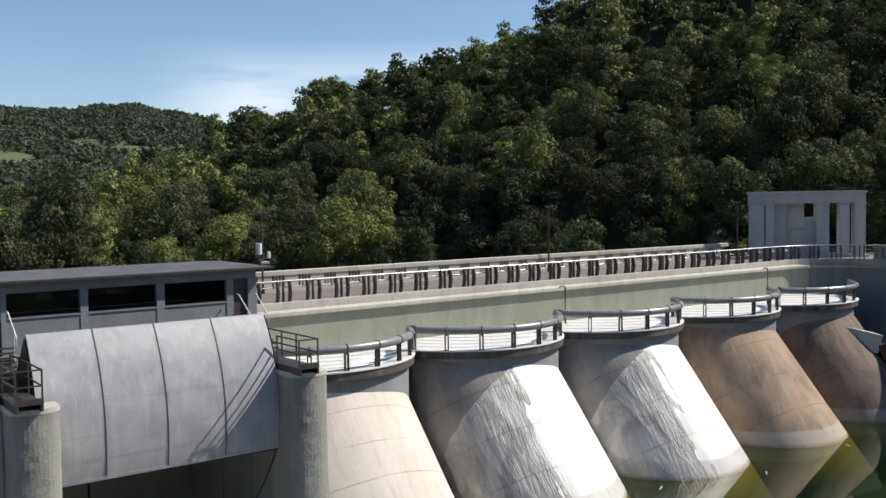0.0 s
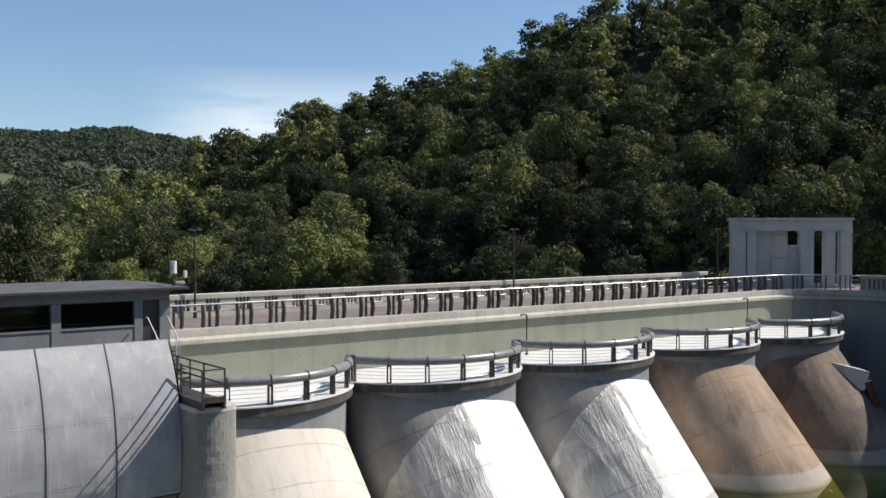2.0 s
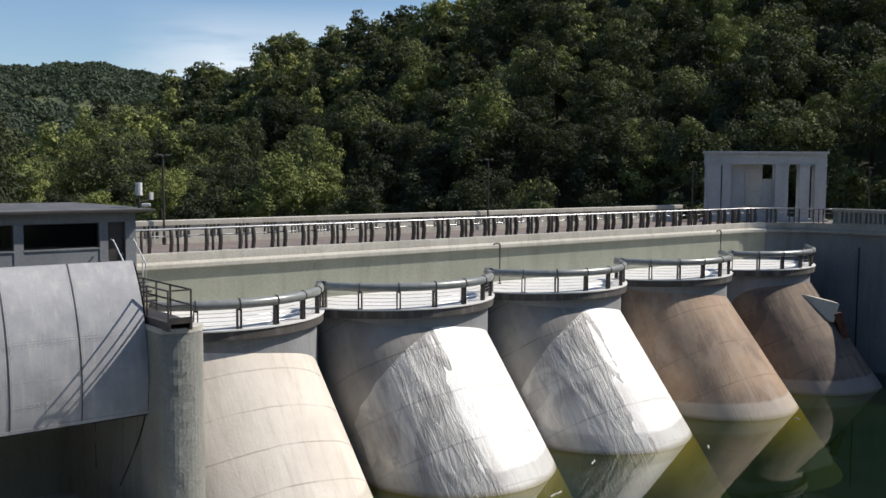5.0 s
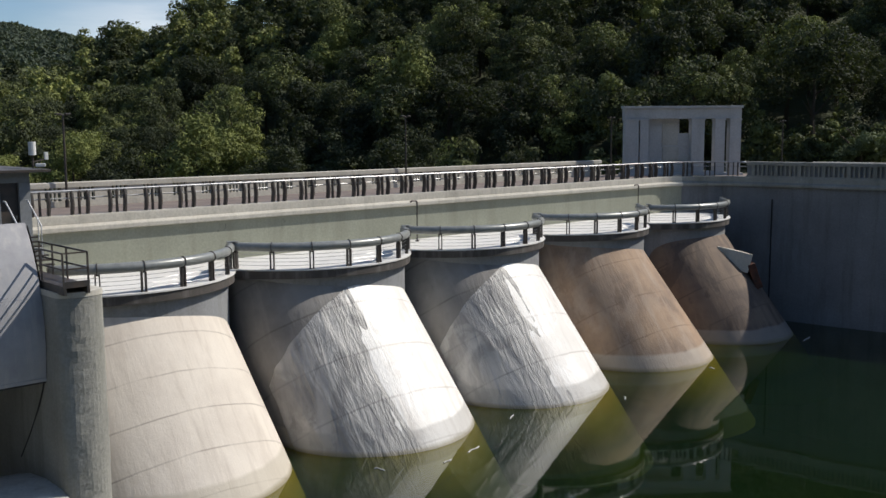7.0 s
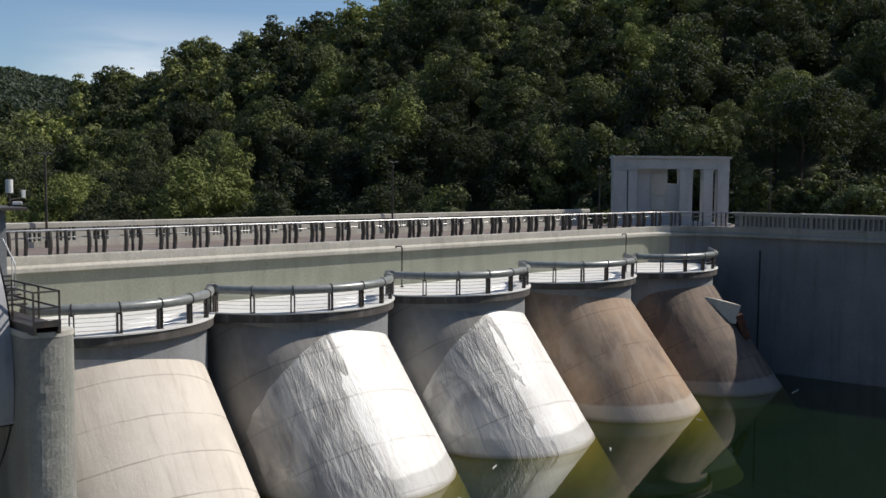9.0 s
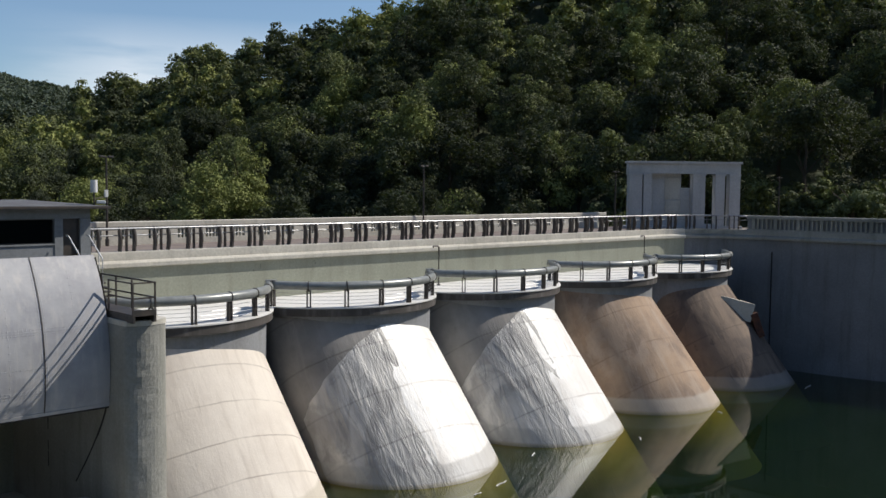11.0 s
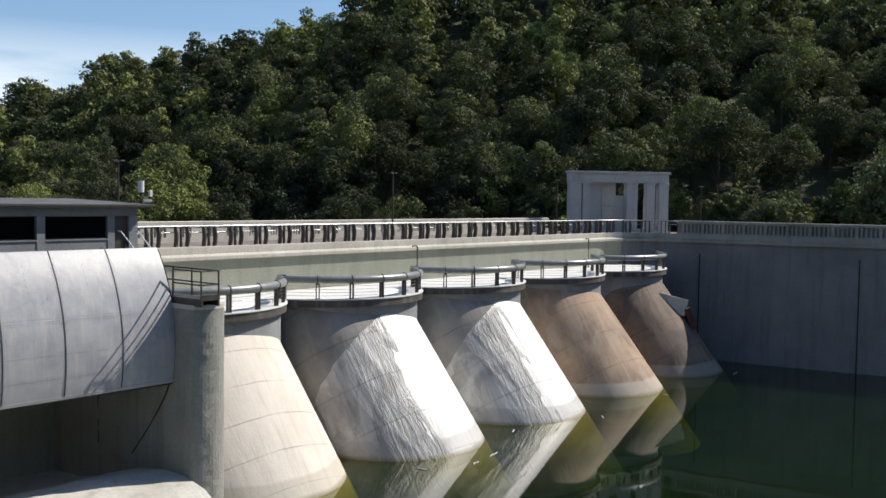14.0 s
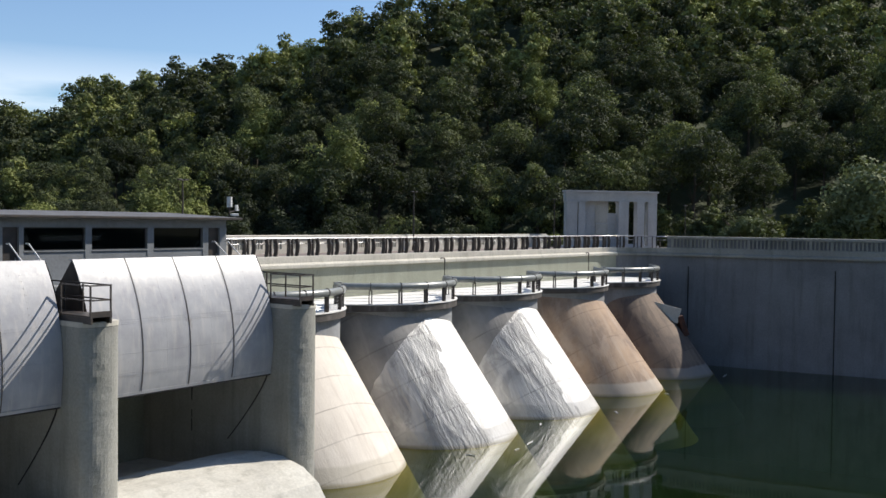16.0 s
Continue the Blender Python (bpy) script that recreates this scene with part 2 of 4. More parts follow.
def leaf_mat(name, dark, mid, light):
    m = Mat(name, 0.75)
    g = m.node("ShaderNodeNewGeometry")
    o = m.node("ShaderNodeObjectInfo")
    at = m.node("ShaderNodeAttribute")
    at.attribute_name = "tint"
    big = m.noise(m.place(), 0.03, 3, 0.5)
    one = m.math("FRACT", m.math("ADD", o.outputs["Random"], at.outputs["Fac"]))
    tree = m.math("ADD", m.math("MULTIPLY", one, 0.75), m.math("MULTIPLY", m.ramp(big, (0.35, 0.0), (0.65, 1.0)), 0.25))
    spray = m.node("ShaderNodeAttribute")
    spray.attribute_name = "spray"
    tree = m.math("ADD", tree, m.math("MULTIPLY", m.math("SUBTRACT", spray.outputs["Fac"], 0.5), 0.36))
    isl = m.math("ADD", tree, m.math("MULTIPLY", m.math("SUBTRACT", g.outputs["Random Per Island"], 0.5), 0.22))
    c = m.ramp(isl, (0.10, dark), (0.55, mid), (0.92, light))
    m.colour(c)
    m.b.inputs["Specular IOR Level"].default_value = 0.15
    tr = m.node("ShaderNodeBsdfTranslucent")
    m.link(m.mix(0.5, c, (0.16, 0.22, 0.02)), tr.inputs["Color"])
    mx = m.node("ShaderNodeMixShader", Fac=0.14)
    m.link(m.b.outputs["BSDF"], mx.inputs[1])
    m.link(tr.outputs["BSDF"], mx.inputs[2])
    m.link(mx.outputs["Shader"], m.t.nodes["Material Output"].inputs["Surface"])
    return m.m


def ground_mat():
    m = Mat("woodland floor and meadows", 0.95)
    p = m.place()
    far = m.noise(m.place((1, 1, 0.2)), 0.012, 4, 0.5)
    fine = m.noise(p, 0.25, 6, 0.65)
    wood = m.mix(m.ramp(fine, (0.35, 0.0), (0.65, 1.0)), (0.035, 0.05, 0.018), (0.055, 0.06, 0.025))
    field = m.mix(m.ramp(fine, (0.35, 0.0), (0.65, 1.0)), (0.085, 0.11, 0.042), (0.12, 0.13, 0.06))
    ln = m.node("ShaderNodeVectorMath")
    ln.operation = "LENGTH"
    m.link(p, ln.inputs[0])
    m.colour(m.mix(m.ramp(m.math("MULTIPLY", ln.outputs["Value"], 0.001), (0.36, 0.0), (0.42, 1.0)), wood, field))
    m.bump(fine, 0.8, 0.6)
    return m.m


def water_mat():
    m = Mat("reservoir water", 0.02)
    p = m.place()
    murk = m.noise(p, 0.12, 3, 0.5)
    m.colour(m.mix(murk, (0.007, 0.022, 0.006), (0.012, 0.030, 0.010)))
    m.b.inputs["IOR"].default_value = 1.333
    m.bump(m.noise(m.place((1.0, 1.0, 1.0)), 1.4, 4, 0.5), 0.035, 0.05)
    clear = m.node("ShaderNodeBsdfTransparent")
    clear.inputs["Color"].default_value = (0.80, 0.80, 0.34, 1)
    mx = m.node("ShaderNodeMixShader", Fac=0.52)
    m.link(m.b.outputs["BSDF"], mx.inputs[1])
    m.link(clear.outputs["BSDF"], mx.inputs[2])
    gl = m.node("ShaderNodeBsdfGlossy", Roughness=0.03)
    m.link(m.bumps[-1], gl.inputs["Normal"])
    fr = m.node("ShaderNodeFresnel", IOR=1.333)
    m.link(m.bumps[-1], fr.inputs["Normal"])
    top = m.node("ShaderNodeMixShader")
    m.link(fr.outputs["Fac"], top.inputs["Fac"])
    m.link(mx.outputs["Shader"], top.inputs[1])
    m.link(gl.outputs["BSDF"], top.inputs[2])
    m.link(top.outputs["Shader"], m.t.nodes["Material Output"].inputs["Surface"])
    return m.m


M_GATE, M_ROOF, M_ROAD, M_GLASS = gate_mat(), roof_mat(), road_mat(), glass_mat()
# foot trees darker, upper wood lighter: the slope's light is in the leaf colours
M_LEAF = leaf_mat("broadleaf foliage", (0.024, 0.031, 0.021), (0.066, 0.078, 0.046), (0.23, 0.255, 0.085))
M_LITLEAF = leaf_mat("lighter upland foliage", (0.034, 0.042, 0.026), (0.098, 0.112, 0.056), (0.29, 0.31, 0.10))
# paler, greyer leaves: the haze of distance is put into this colour
M_HAZELEAF = leaf_mat("distant foliage", (0.052, 0.068, 0.052), (0.074, 0.092, 0.068), (0.105, 0.125, 0.085))
M_PINE = leaf_mat("pale shrub foliage", (0.07, 0.09, 0.045), (0.12, 0.145, 0.075), (0.20, 0.225, 0.115))
M_BARK = steel("bark", (0.09, 0.07, 0.05), (0.05, 0.04, 0.03), 0.95, 0.0, 8.0)
M_GROUND, M_WATER = ground_mat(), water_mat()


# ---- mesh helpers ----
def part(name, bm, material, parent=None, label="", smooth=False):
    """Links a bmesh as one mesh object under a thing or a part."""
    me = bpy.data.meshes.new(name)
    bmesh.ops.recalc_face_normals(bm, faces=bm.faces)
    bm.to_mesh(me)
    bm.free()
    if smooth:
        for poly in me.polygons:
            poly.use_smooth = True
    me.materials.append(material)
    ob = new(name, me)
    ob.parent = parent
    if label:
        ob["label"] = label
    return ob


def clone(ob, m, parent):
    """Another object on the same mesh, a piece of parent."""
    c = new(ob.name.split(".")[0], ob.data)
    c.parent = parent
    c.matrix_basis = m
    return c


def raw(name, verts, faces, material, parent=None, smooth=False):
    me = bpy.data.meshes.new(name)
    me.from_pydata([tuple(v) for v in verts], [], [tuple(f) for f in faces])
    if smooth:
        me.polygons.foreach_set("use_smooth", [True] * len(me.polygons))
    me.materials.append(material)
    ob = new(name, me)
    ob.parent = parent
    return ob


def thing(name, label, category, group="", kind="", at=(0, 0, 0)):
    ob = new(name)
    ob.empty_display_size = 0.2
    ob.location = at
    return tagged(ob, label, category, group, kind)


def box(bm, c, s, bevel=0.0, turn=0.0, m=None):
    """A box of centre c and size s, turned about z, bevelled."""
    r = bmesh.ops.create_cube(bm, size=1.0)
    vs = r["verts"]
    bmesh.ops.scale(bm, vec=s, verts=vs)
    if bevel:
        es = list({e for v in vs for e in v.link_edges})
        r2 = bmesh.ops.bevel(bm, geom=es, offset=bevel, segments=2, affect="EDGES", profile=0.6)
        vs = list({v for f in r2["faces"] for v in f.verts} | {v for v in vs if v.is_valid})
    mat = Matrix.Translation(c) @ Matrix.Rotation(radians(turn), 4, "Z") @ (m or Matrix())
    bmesh.ops.transform(bm, matrix=mat, verts=vs)
    return bm


def rod(bm, a, b, r, n=8, r2=None):
    """A round bar from a to b."""
    a, b = Vector(a), Vector(b)
    d = b - a
    q = d.to_track_quat("Z", "Y").to_matrix().to_4x4()
    bmesh.ops.create_cone(bm, cap_ends=True, segments=n, radius1=r, radius2=r if r2 is None else r2, depth=d.length,
                          matrix=Matrix.Translation((a + b) / 2) @ q)
    return bm


def tube(bm, pts, r, n=8):
    """A round pipe along points."""
    pts = [Vector(p) for p in pts]
    rings = []
    for i, p in enumerate(pts):
        d = (pts[min(i + 1, len(pts) - 1)] - pts[max(i - 1, 0)]).normalized()
        side = d.cross(Vector((0, 0, 1)))
        side = side.normalized() if side.length > 1e-4 else Vector((1, 0, 0))
        up = side.cross(d)
        rings.append([bm.verts.new(p + r * (math.cos(k * math.tau / n) * side + math.sin(k * math.tau / n) * up)) for k in range(n)])
    for a, b in zip(rings, rings[1:]):
        for k in range(n):
            bm.faces.new((a[k], a[(k + 1) % n], b[(k + 1) % n], b[k]))
    bm.faces.new(rings[0][::-1])
    bm.faces.new(rings[-1])
    return bm


def prism(bm, poly, z0, z1):
    """A plan outline raised from z0 to z1."""
    lo = [bm.verts.new((x, y, z0)) for x, y in poly]
    hi = [bm.verts.new((x, y, z1)) for x, y in poly]
    n = len(poly)
    bm.faces.new(lo[::-1])
    bm.faces.new(hi)
    for i in range(n):
        bm.faces.new((lo[i], lo[(i + 1) % n], hi[(i + 1) % n], hi[i]))
    return bm


def offset(path, d):
    """The path moved sideways by d (to the right of its run)."""
    out = []
    for i, p in enumerate(path):
        a, b = path[max(i - 1, 0)], path[min(i + 1, len(path) - 1)]
        t = (Vector(b) - Vector(a)).normalized()
        out.append((p[0] + d * t.y, p[1] - d * t.x))
    return out


def sweep(bm, path, profile):
    """A closed profile of (sideways, z) carried along a plan path."""
    rings = []
    cols = [offset(path, d) for d, _ in profile]
    for i in range(len(path)):
        rings.append([bm.verts.new((cols[k][i][0], cols[k][i][1], profile[k][1])) for k in range(len(profile))])
    n = len(profile)
    for a, b in zip(rings, rings[1:]):
        for k in range(n):
            bm.faces.new((a[k], a[(k + 1) % n], b[(k + 1) % n], b[k]))
    bm.faces.new(rings[0][::-1])
    bm.faces.new(rings[-1])
    return bm


def along(path, step, start=0.0):
    """Points and headings at even steps along a plan path."""
    out, need = [], start
    done = 0.0
    for a, b in zip(path, path[1:]):
        a, b = Vector(a), Vector(b)
        length = (b - a).length
        while need <= done + length:
            out.append((a + (b - a) * ((need - done) / length), math.atan2(b.y - a.y, b.x - a.x)))
            need += step
        done += length
    return out


# ---- plan ----
BAY, X0, YC = 10.0, 24.8, 42.4           # dome spacing, first dome's middle, middle of the drums
DECK_X = (19.9, 29.85, 39.75, 49.6, 59.3, 68.2)   # joints between the decks
DECK_Z, DECK_R, DRUM_R = 7.5, 5.55, 5.27
SLOPE, NOSE_Y = 0.70, 32.6               # shell: metres back per metre up, its foot at the water
FACE_Y, KERB_Z, RAIL_Z = 43.0, 10.05, 11.1
corner = [(65.8 + 5.0 * math.sin(a), 38.0 + 5.0 * math.cos(a)) for a in np.linspace(0, radians(82), 13)]
CREST = [(-40.0, FACE_Y), (0.0, FACE_Y), (21.0, FACE_Y), (45.0, FACE_Y)] + corner + [(71.5, 32.0), (72.6, 26.0), (74.0, 18.0), (76.0, 8.0), (79.0, -6.0), (86.0, -30.0)]
P0 = (5.0, 3.0)
TABLE = [  # bearing, foot of the wood, crest of the hill, rise of the crest seen from the water
    (-40, 110, 330, 0.30), (10, 106, 300, 0.30), (28, 101, 255, 0.315), (34, 97, 220, 0.285), (40, 96, 186, 0.232), (42, 97, 180, 0.221),
    (44.6, 98, 172, 0.208), (47, 99, 174, 0.197), (49.6, 101, 180, 0.181), (52, 104, 188, 0.162), (54, 105, 196, 0.149), (56, 106, 203, 0.141),
    (58, 107, 208, 0.130), (60.8, 108, 214, 0.115), (62.7, 109, 217, 0.092), (64.8, 109, 220, 0.086), (67.7, 108, 224, 0.062),
    (70.7, 107, 230, 0.037), (72.5, 106, 236, 0.021), (77, 104, 250, 0.012), (100, 104, 260, 0.012)]


def ease(a, b, x):
    t = min(1.0, max(0.0, (x - a) / (b - a)))
    return t * t * (3 - 2 * t)


def hill(az):
    return [float(np.interp(az, [r[0] for r in TABLE], [r[k] for r in TABLE])) for k in (1, 2, 3)]


def land(x, y):
    """Height of the ground."""
    dx, dy = x - P0[0], y - P0[1]
    r, az = math.hypot(dx, dy), math.degrees(math.atan2(dy, dx))
    bank = -8.0 + 10.0 * ease(130, 160, r) + 120.0 * ease(150, 430, r)
    if az < -60 or az > 120:                       # unseen hills added across the reservoir, to cut low sky light
        return bank
    wing = 71.3 + 0.15 * max(0.0, 38.0 - y) + 3.0
    if y < 46.5 and x < wing:
        side = max(ease(-40, -60, az), ease(100, 120, az))
        return -8.0 + side * (bank + 8.0)
    foot, top, rise = hill(az)
    low = 9.4 - 6.4 * ease(30, 42, az)
    zr = 14.0 + rise * top - 7.5
    if r < foot:
        z = low
    elif r < top:
        t = (r - foot) / (top - foot)
        z = low + (zr - low) * (0.8 * t + 0.2 * ease(0, 1, t))
    else:
        z = zr + (16.0 - zr) * ease(top, top + 160, r)
    z += 1.5 * noise.noise((x * 0.03, y * 0.03, 3.0)) * ease(foot, foot + 30, r)
    if r > 420:                                    # far hills
        lift = 0.6 + 0.4 * ease(58, 68, az)
        top2 = 106.0 + 9.0 * math.exp(-((az - 71.5) / 1.7) ** 2) + 5.0 * ease(75.5, 79.0, az) - 14.0 * ease(70, 64, az) + 4.0 * noise.noise((az * 0.9, 1.0, 5.0))
        z += lift * top2 * ease(450, 1250, r) + 7.0 * noise.noise((x * 0.006, y * 0.006, 0)) * ease(450, 700, r)
        z -= 70.0 * ease(1450, 2600, r)
    return z


# ---- ground and water ----
def build_ground():
    radii = list(np.arange(2, 120, 2.2)) + list(np.arange(120, 300, 6)) + list(np.arange(300, 1500, 40)) + [1600, 1800, 2100, 2600, 3300, 4200]
    turns = 360
    verts = [(P0[0], P0[1], land(*P0))]
    for r in radii:
        for k in range(turns):
            a = math.tau * k / turns
            x, y = P0[0] + r * math.cos(a), P0[1] + r * math.sin(a)
            verts.append((x, y, land(x, y)))
    faces = [(0, 1 + k, 1 + (k + 1) % turns) for k in range(turns)]
    for i in range(len(radii) - 1):
        a, b = 1 + i * turns, 1 + (i + 1) * turns
        faces += [(a + k, b + k, b + (k + 1) % turns, a + (k + 1) % turns) for k in range(turns)]
    ob = raw("ground", verts, faces, M_GROUND, smooth=True)
    tagged(ob, "wooded hillside and far meadows behind the dam", "ground", kind="structure")


build_ground()
shore = [(-330, -330), (90, -330), (90, 20), (76.5, 24), (73.5, 40), (68, 44.5), (-330, 44.5)]
tagged(raw("water", [(x, y, 0.0) for x, y in shore], [range(len(shore))], M_WATER), "still dark green reservoir water", "water", kind="structure")


# ---- dam crest: face, coping, road ----
dam = thing("wall_dam", "long grey-green concrete dam wall with pale coping", "wall", kind="structure")
# past HALF, face and coping take darker colours that paint in the shade
HALF = 4 + 4
FACE_PROFILE = [(0.0, -8.0), (0.0, 9.36), (-7.6, 9.36), (-7.6, -8.0)]
part("face", sweep(bmesh.new(), CREST[:HALF + 1], FACE_PROFILE), M_BACK, dam)
part("wing_face", sweep(bmesh.new(), CREST[HALF:], FACE_PROFILE), M_WING_SHADE, dam, "dark concrete wing wall with shade in its colour")
COPING = [(0.0, 9.364), (0.20, 9.364), (0.225, 9.40), (0.225, 9.545), (0.20, 9.575), (0.035, 9.665), (0.03, 10.0), (0.01, KERB_Z), (-0.35, KERB_Z), (-0.35, 9.364)]
part("coping", sweep(bmesh.new(), CREST[:HALF + 1], COPING), M_COPE, dam, "pale weathered concrete coping")
part("coping", sweep(bmesh.new(), CREST[HALF:], COPING), M_PIER, dam, "grey weathered concrete coping with shade in its colour")
bm = sweep(bmesh.new(), CREST, [(-0.354, 9.37), (-0.354, 9.93), (-7.2, 9.93), (-7.2, 9.37)])
tagged(part("road", bm, M_ROAD), "reddish paved road along the dam crest", "road", kind="structure")


# ---- domes ----
def arc(cx, r, x0, x1, n):
    return [(x, YC - math.sqrt(r * r - (x - cx) ** 2)) for x in np.linspace(x0, x1, n)]


SHELL_R = 4.8


LEAN = (0.095, 0.135, 0.155, 0.205, 0.215)   # metres to the left per metre up
FOOT = (0.32, 0.42, 0.47, 0.62, 0.32)


def shell_point(i, a, z):
    """A point of the shell: a is the bearing round its axis, which leans a little in plan."""
    return X0 + BAY * i + FOOT[i] - LEAN[i] * z + SHELL_R * math.sin(a), NOSE_Y + SLOPE * z + SHELL_R * (1 - math.cos(a)), z


def build_dome(i, mat, label, x_left=None):
    t = thing("spillway_dome", label, "dam dome", "row of domes along the dam")
    cx, mid = X0 + BAY * i, (DECK_X[i] + DECK_X[i + 1]) / 2
    xl, xr = x_left or DECK_X[i], DECK_X[i + 1]
    n = 40
    front = arc(mid, DRUM_R, xl + 0.01, xr - 0.01, n)
    bm = prism(bmesh.new(), [(xl + 0.01, FACE_Y - 0.01)] + front + [(xr - 0.01, FACE_Y - 0.01)], -6.0, DECK_Z - 0.42)
    part("drum_wall", bm, M_WALL, t, "grey concrete drum wall")
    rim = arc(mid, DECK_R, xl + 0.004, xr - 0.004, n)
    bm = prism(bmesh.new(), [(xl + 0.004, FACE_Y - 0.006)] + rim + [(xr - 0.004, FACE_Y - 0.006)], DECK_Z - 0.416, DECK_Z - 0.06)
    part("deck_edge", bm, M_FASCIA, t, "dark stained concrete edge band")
    rim2 = arc(mid, DECK_R + 0.05, xl + 0.004, xr - 0.004, n)
    bm = prism(bmesh.new(), [(xl + 0.004, FACE_Y - 0.006)] + rim2 + [(xr - 0.004, FACE_Y - 0.006)], DECK_Z - 0.058, DECK_Z)
    part("deck", bm, M_DECK, t, "pale concrete walkway deck")
    # sloping shell
    turns = np.linspace(-math.pi / 2, math.pi / 2, 72)
    zs = np.linspace(-3.5, 7.0, 54)
    bm = bmesh.new()
    grid = []
    for z in zs:
        row = []
        for a in turns:
            x, y, _ = shell_point(i, a, z)
            row.append(bm.verts.new((max(x, xl + 0.02), min(y, FACE_Y - 0.3), z)))
        grid.append(row)
    for a, b in zip(grid, grid[1:]):
        for k in range(len(turns) - 1):
            if a[k].co != a[k + 1].co:
                bm.faces.new((a[k], a[k + 1], b[k + 1], b[k]))
    part("shell", bm, M_BARE if mat is M_B2 else mat, t, "dark concrete shell" if mat is M_B2 else "", smooth=True)
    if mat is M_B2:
        # coat over most of the shell: a grey strip and a white one, with ragged edges
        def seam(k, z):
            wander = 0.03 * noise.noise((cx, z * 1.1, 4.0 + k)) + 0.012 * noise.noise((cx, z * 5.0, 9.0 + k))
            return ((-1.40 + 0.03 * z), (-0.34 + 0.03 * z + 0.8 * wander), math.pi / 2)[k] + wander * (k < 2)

        for k, m2, label in ((0, M_B2G, "grey wrinkled coating"), (1, M_B2, "white coating with lift joints")):
            bm = bmesh.new()
            grid = []
            cols = 84
            for v in np.linspace(0, 1, 70):
                row = []
                for c in range(cols):
                    f = c / (cols - 1)
                    f = f * (1.0 if k else 1.12)
                    a = seam(k, 3.0) * (1 - f) + seam(k + 1, 3.0) * f
                    top = 6.75 - 2.7 * max(0.0, -a) ** 1.6 + 0.05 * noise.noise((a * 6, cx, 2.0))
                    z = -3.5 + (top + 3.5) * v
                    a = seam(k, z) * (1 - f) + seam(k + 1, z) * f
                    x, y, _ = shell_point(i, a, z)
                    d = (0.05, min(0.072, 0.053 + 0.002 * c))[k] if (c > 0 or k) and v < 1 else -0.02
                    if d > 0 and k == 0:
                        q = x * 1.25 + 0.35 * z
                        d += 0.10 * max(0.0, 0.32 - abs(noise.noise((q, z * 0.28, cx)))) * min(1.0, c / 6) - 0.012
                    row.append(bm.verts.new((x + d * math.sin(a), y - d * math.cos(a), z)))
                grid.append(row)
            for p, q in zip(grid, grid[1:]):
                for c in range(cols - 1):
                    bm.faces.new((p[c], p[c + 1], q[c + 1], q[c]))
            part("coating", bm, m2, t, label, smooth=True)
    return t


DOMES = [(M_B1, "cream concrete dome shell with dark lift joints", 21.0), (M_B2, "white coated dome shell with wrinkled streaks", None),
         (M_B2, "white coated dome shell with wrinkled streaks", None), (M_B4, "brown stained concrete dome shell", None),
         (M_B5, "brown stained dome shell beside the wing wall, shade in its colour", None)]
for i, (mat, label, xl) in enumerate(DOMES):
    build_dome(i, mat, label, xl)


# ---- railing of the dome decks ----
def bay_points(cx, r, x0, x1, step):
    """Points on a deck's rim at even steps of arc."""
    a0, a1 = math.asin((x0 - cx) / r), math.asin((x1 - cx) / r)
    n = max(2, round(r * (a1 - a0) / step) + 1)
    return [(cx + r * math.sin(a), YC - r * math.cos(a), a) for a in np.linspace(a0, a1, n)]


def deck_post():
    """Two steel flats with a foot plate."""
    bm = bmesh.new()
    for dx in (-0.075, 0.075):
        box(bm, (dx, 0, 0.39), (0.05, 0.16, 0.76), 0.006)
    box(bm, (0, 0, 0.012), (0.22, 0.18, 0.024), 0.004)
    box(bm, (0, 0, 0.74), (0.10, 0.10, 0.05), 0.01)
    return bm


DECK_POST = None
for i in range(5):
    cx = (DECK_X[i] + DECK_X[i + 1]) / 2
    xl, xr = max(DECK_X[i] + 0.12, 21.3), DECK_X[i + 1] - 0.12
    rail = thing("deck_railing", "dark steel railing with grey pipe handrail on the deck", "railing", "railings of the dome decks")
    pts = bay_points(cx, DECK_R - 0.16, xl, xr, 1.72)
    for x, y, a in pts:
        m = pose(x, y, DECK_Z, 0, 0, math.degrees(a))
        if DECK_POST is None:
            DECK_POST = part("post", deck_post(), M_DARK, rail)
            DECK_POST.matrix_basis = m
        else:
            clone(DECK_POST, m, rail)
    fine = bay_points(cx, DECK_R - 0.16, xl, xr, 0.3)
    part("handrail", tube(bmesh.new(), [(x, y, DECK_Z + 0.97) for x, y, _ in fine], 0.195, 14), M_PIPE, rail, "thick grey pipe handrail", smooth=True)
    for x, y, a in pts:
        ring = [(x + 0.21 * math.cos(b) * math.sin(a), y - 0.21 * math.cos(b) * math.cos(a), DECK_Z + 0.97 + 0.21 * math.sin(b)) for b in np.linspace(-0.5 * math.pi, 0.62 * math.pi, 9)]
        part("strap", tube(bmesh.new(), ring, 0.022, 5), M_DARK, rail, "dark curved pipe strap")
    for k, z in enumerate((0.16, 0.32, 0.48, 0.64)):
        part("wire", tube(bmesh.new(), [(x, y, DECK_Z + z) for x, y, _ in fine[::3] + [fine[-1]]], 0.009, 5), M_GALV, rail)
    ends = (fine[-1],) if i == 0 else (fine[0], fine[-1])
    for x, y, a in ends:
        part("cap", box(bmesh.new(), (x, y, DECK_Z + 1.18), (0.30, 0.24, 0.05), 0.015, math.degrees(a)), M_GALV, rail, "bright galvanised end cap")

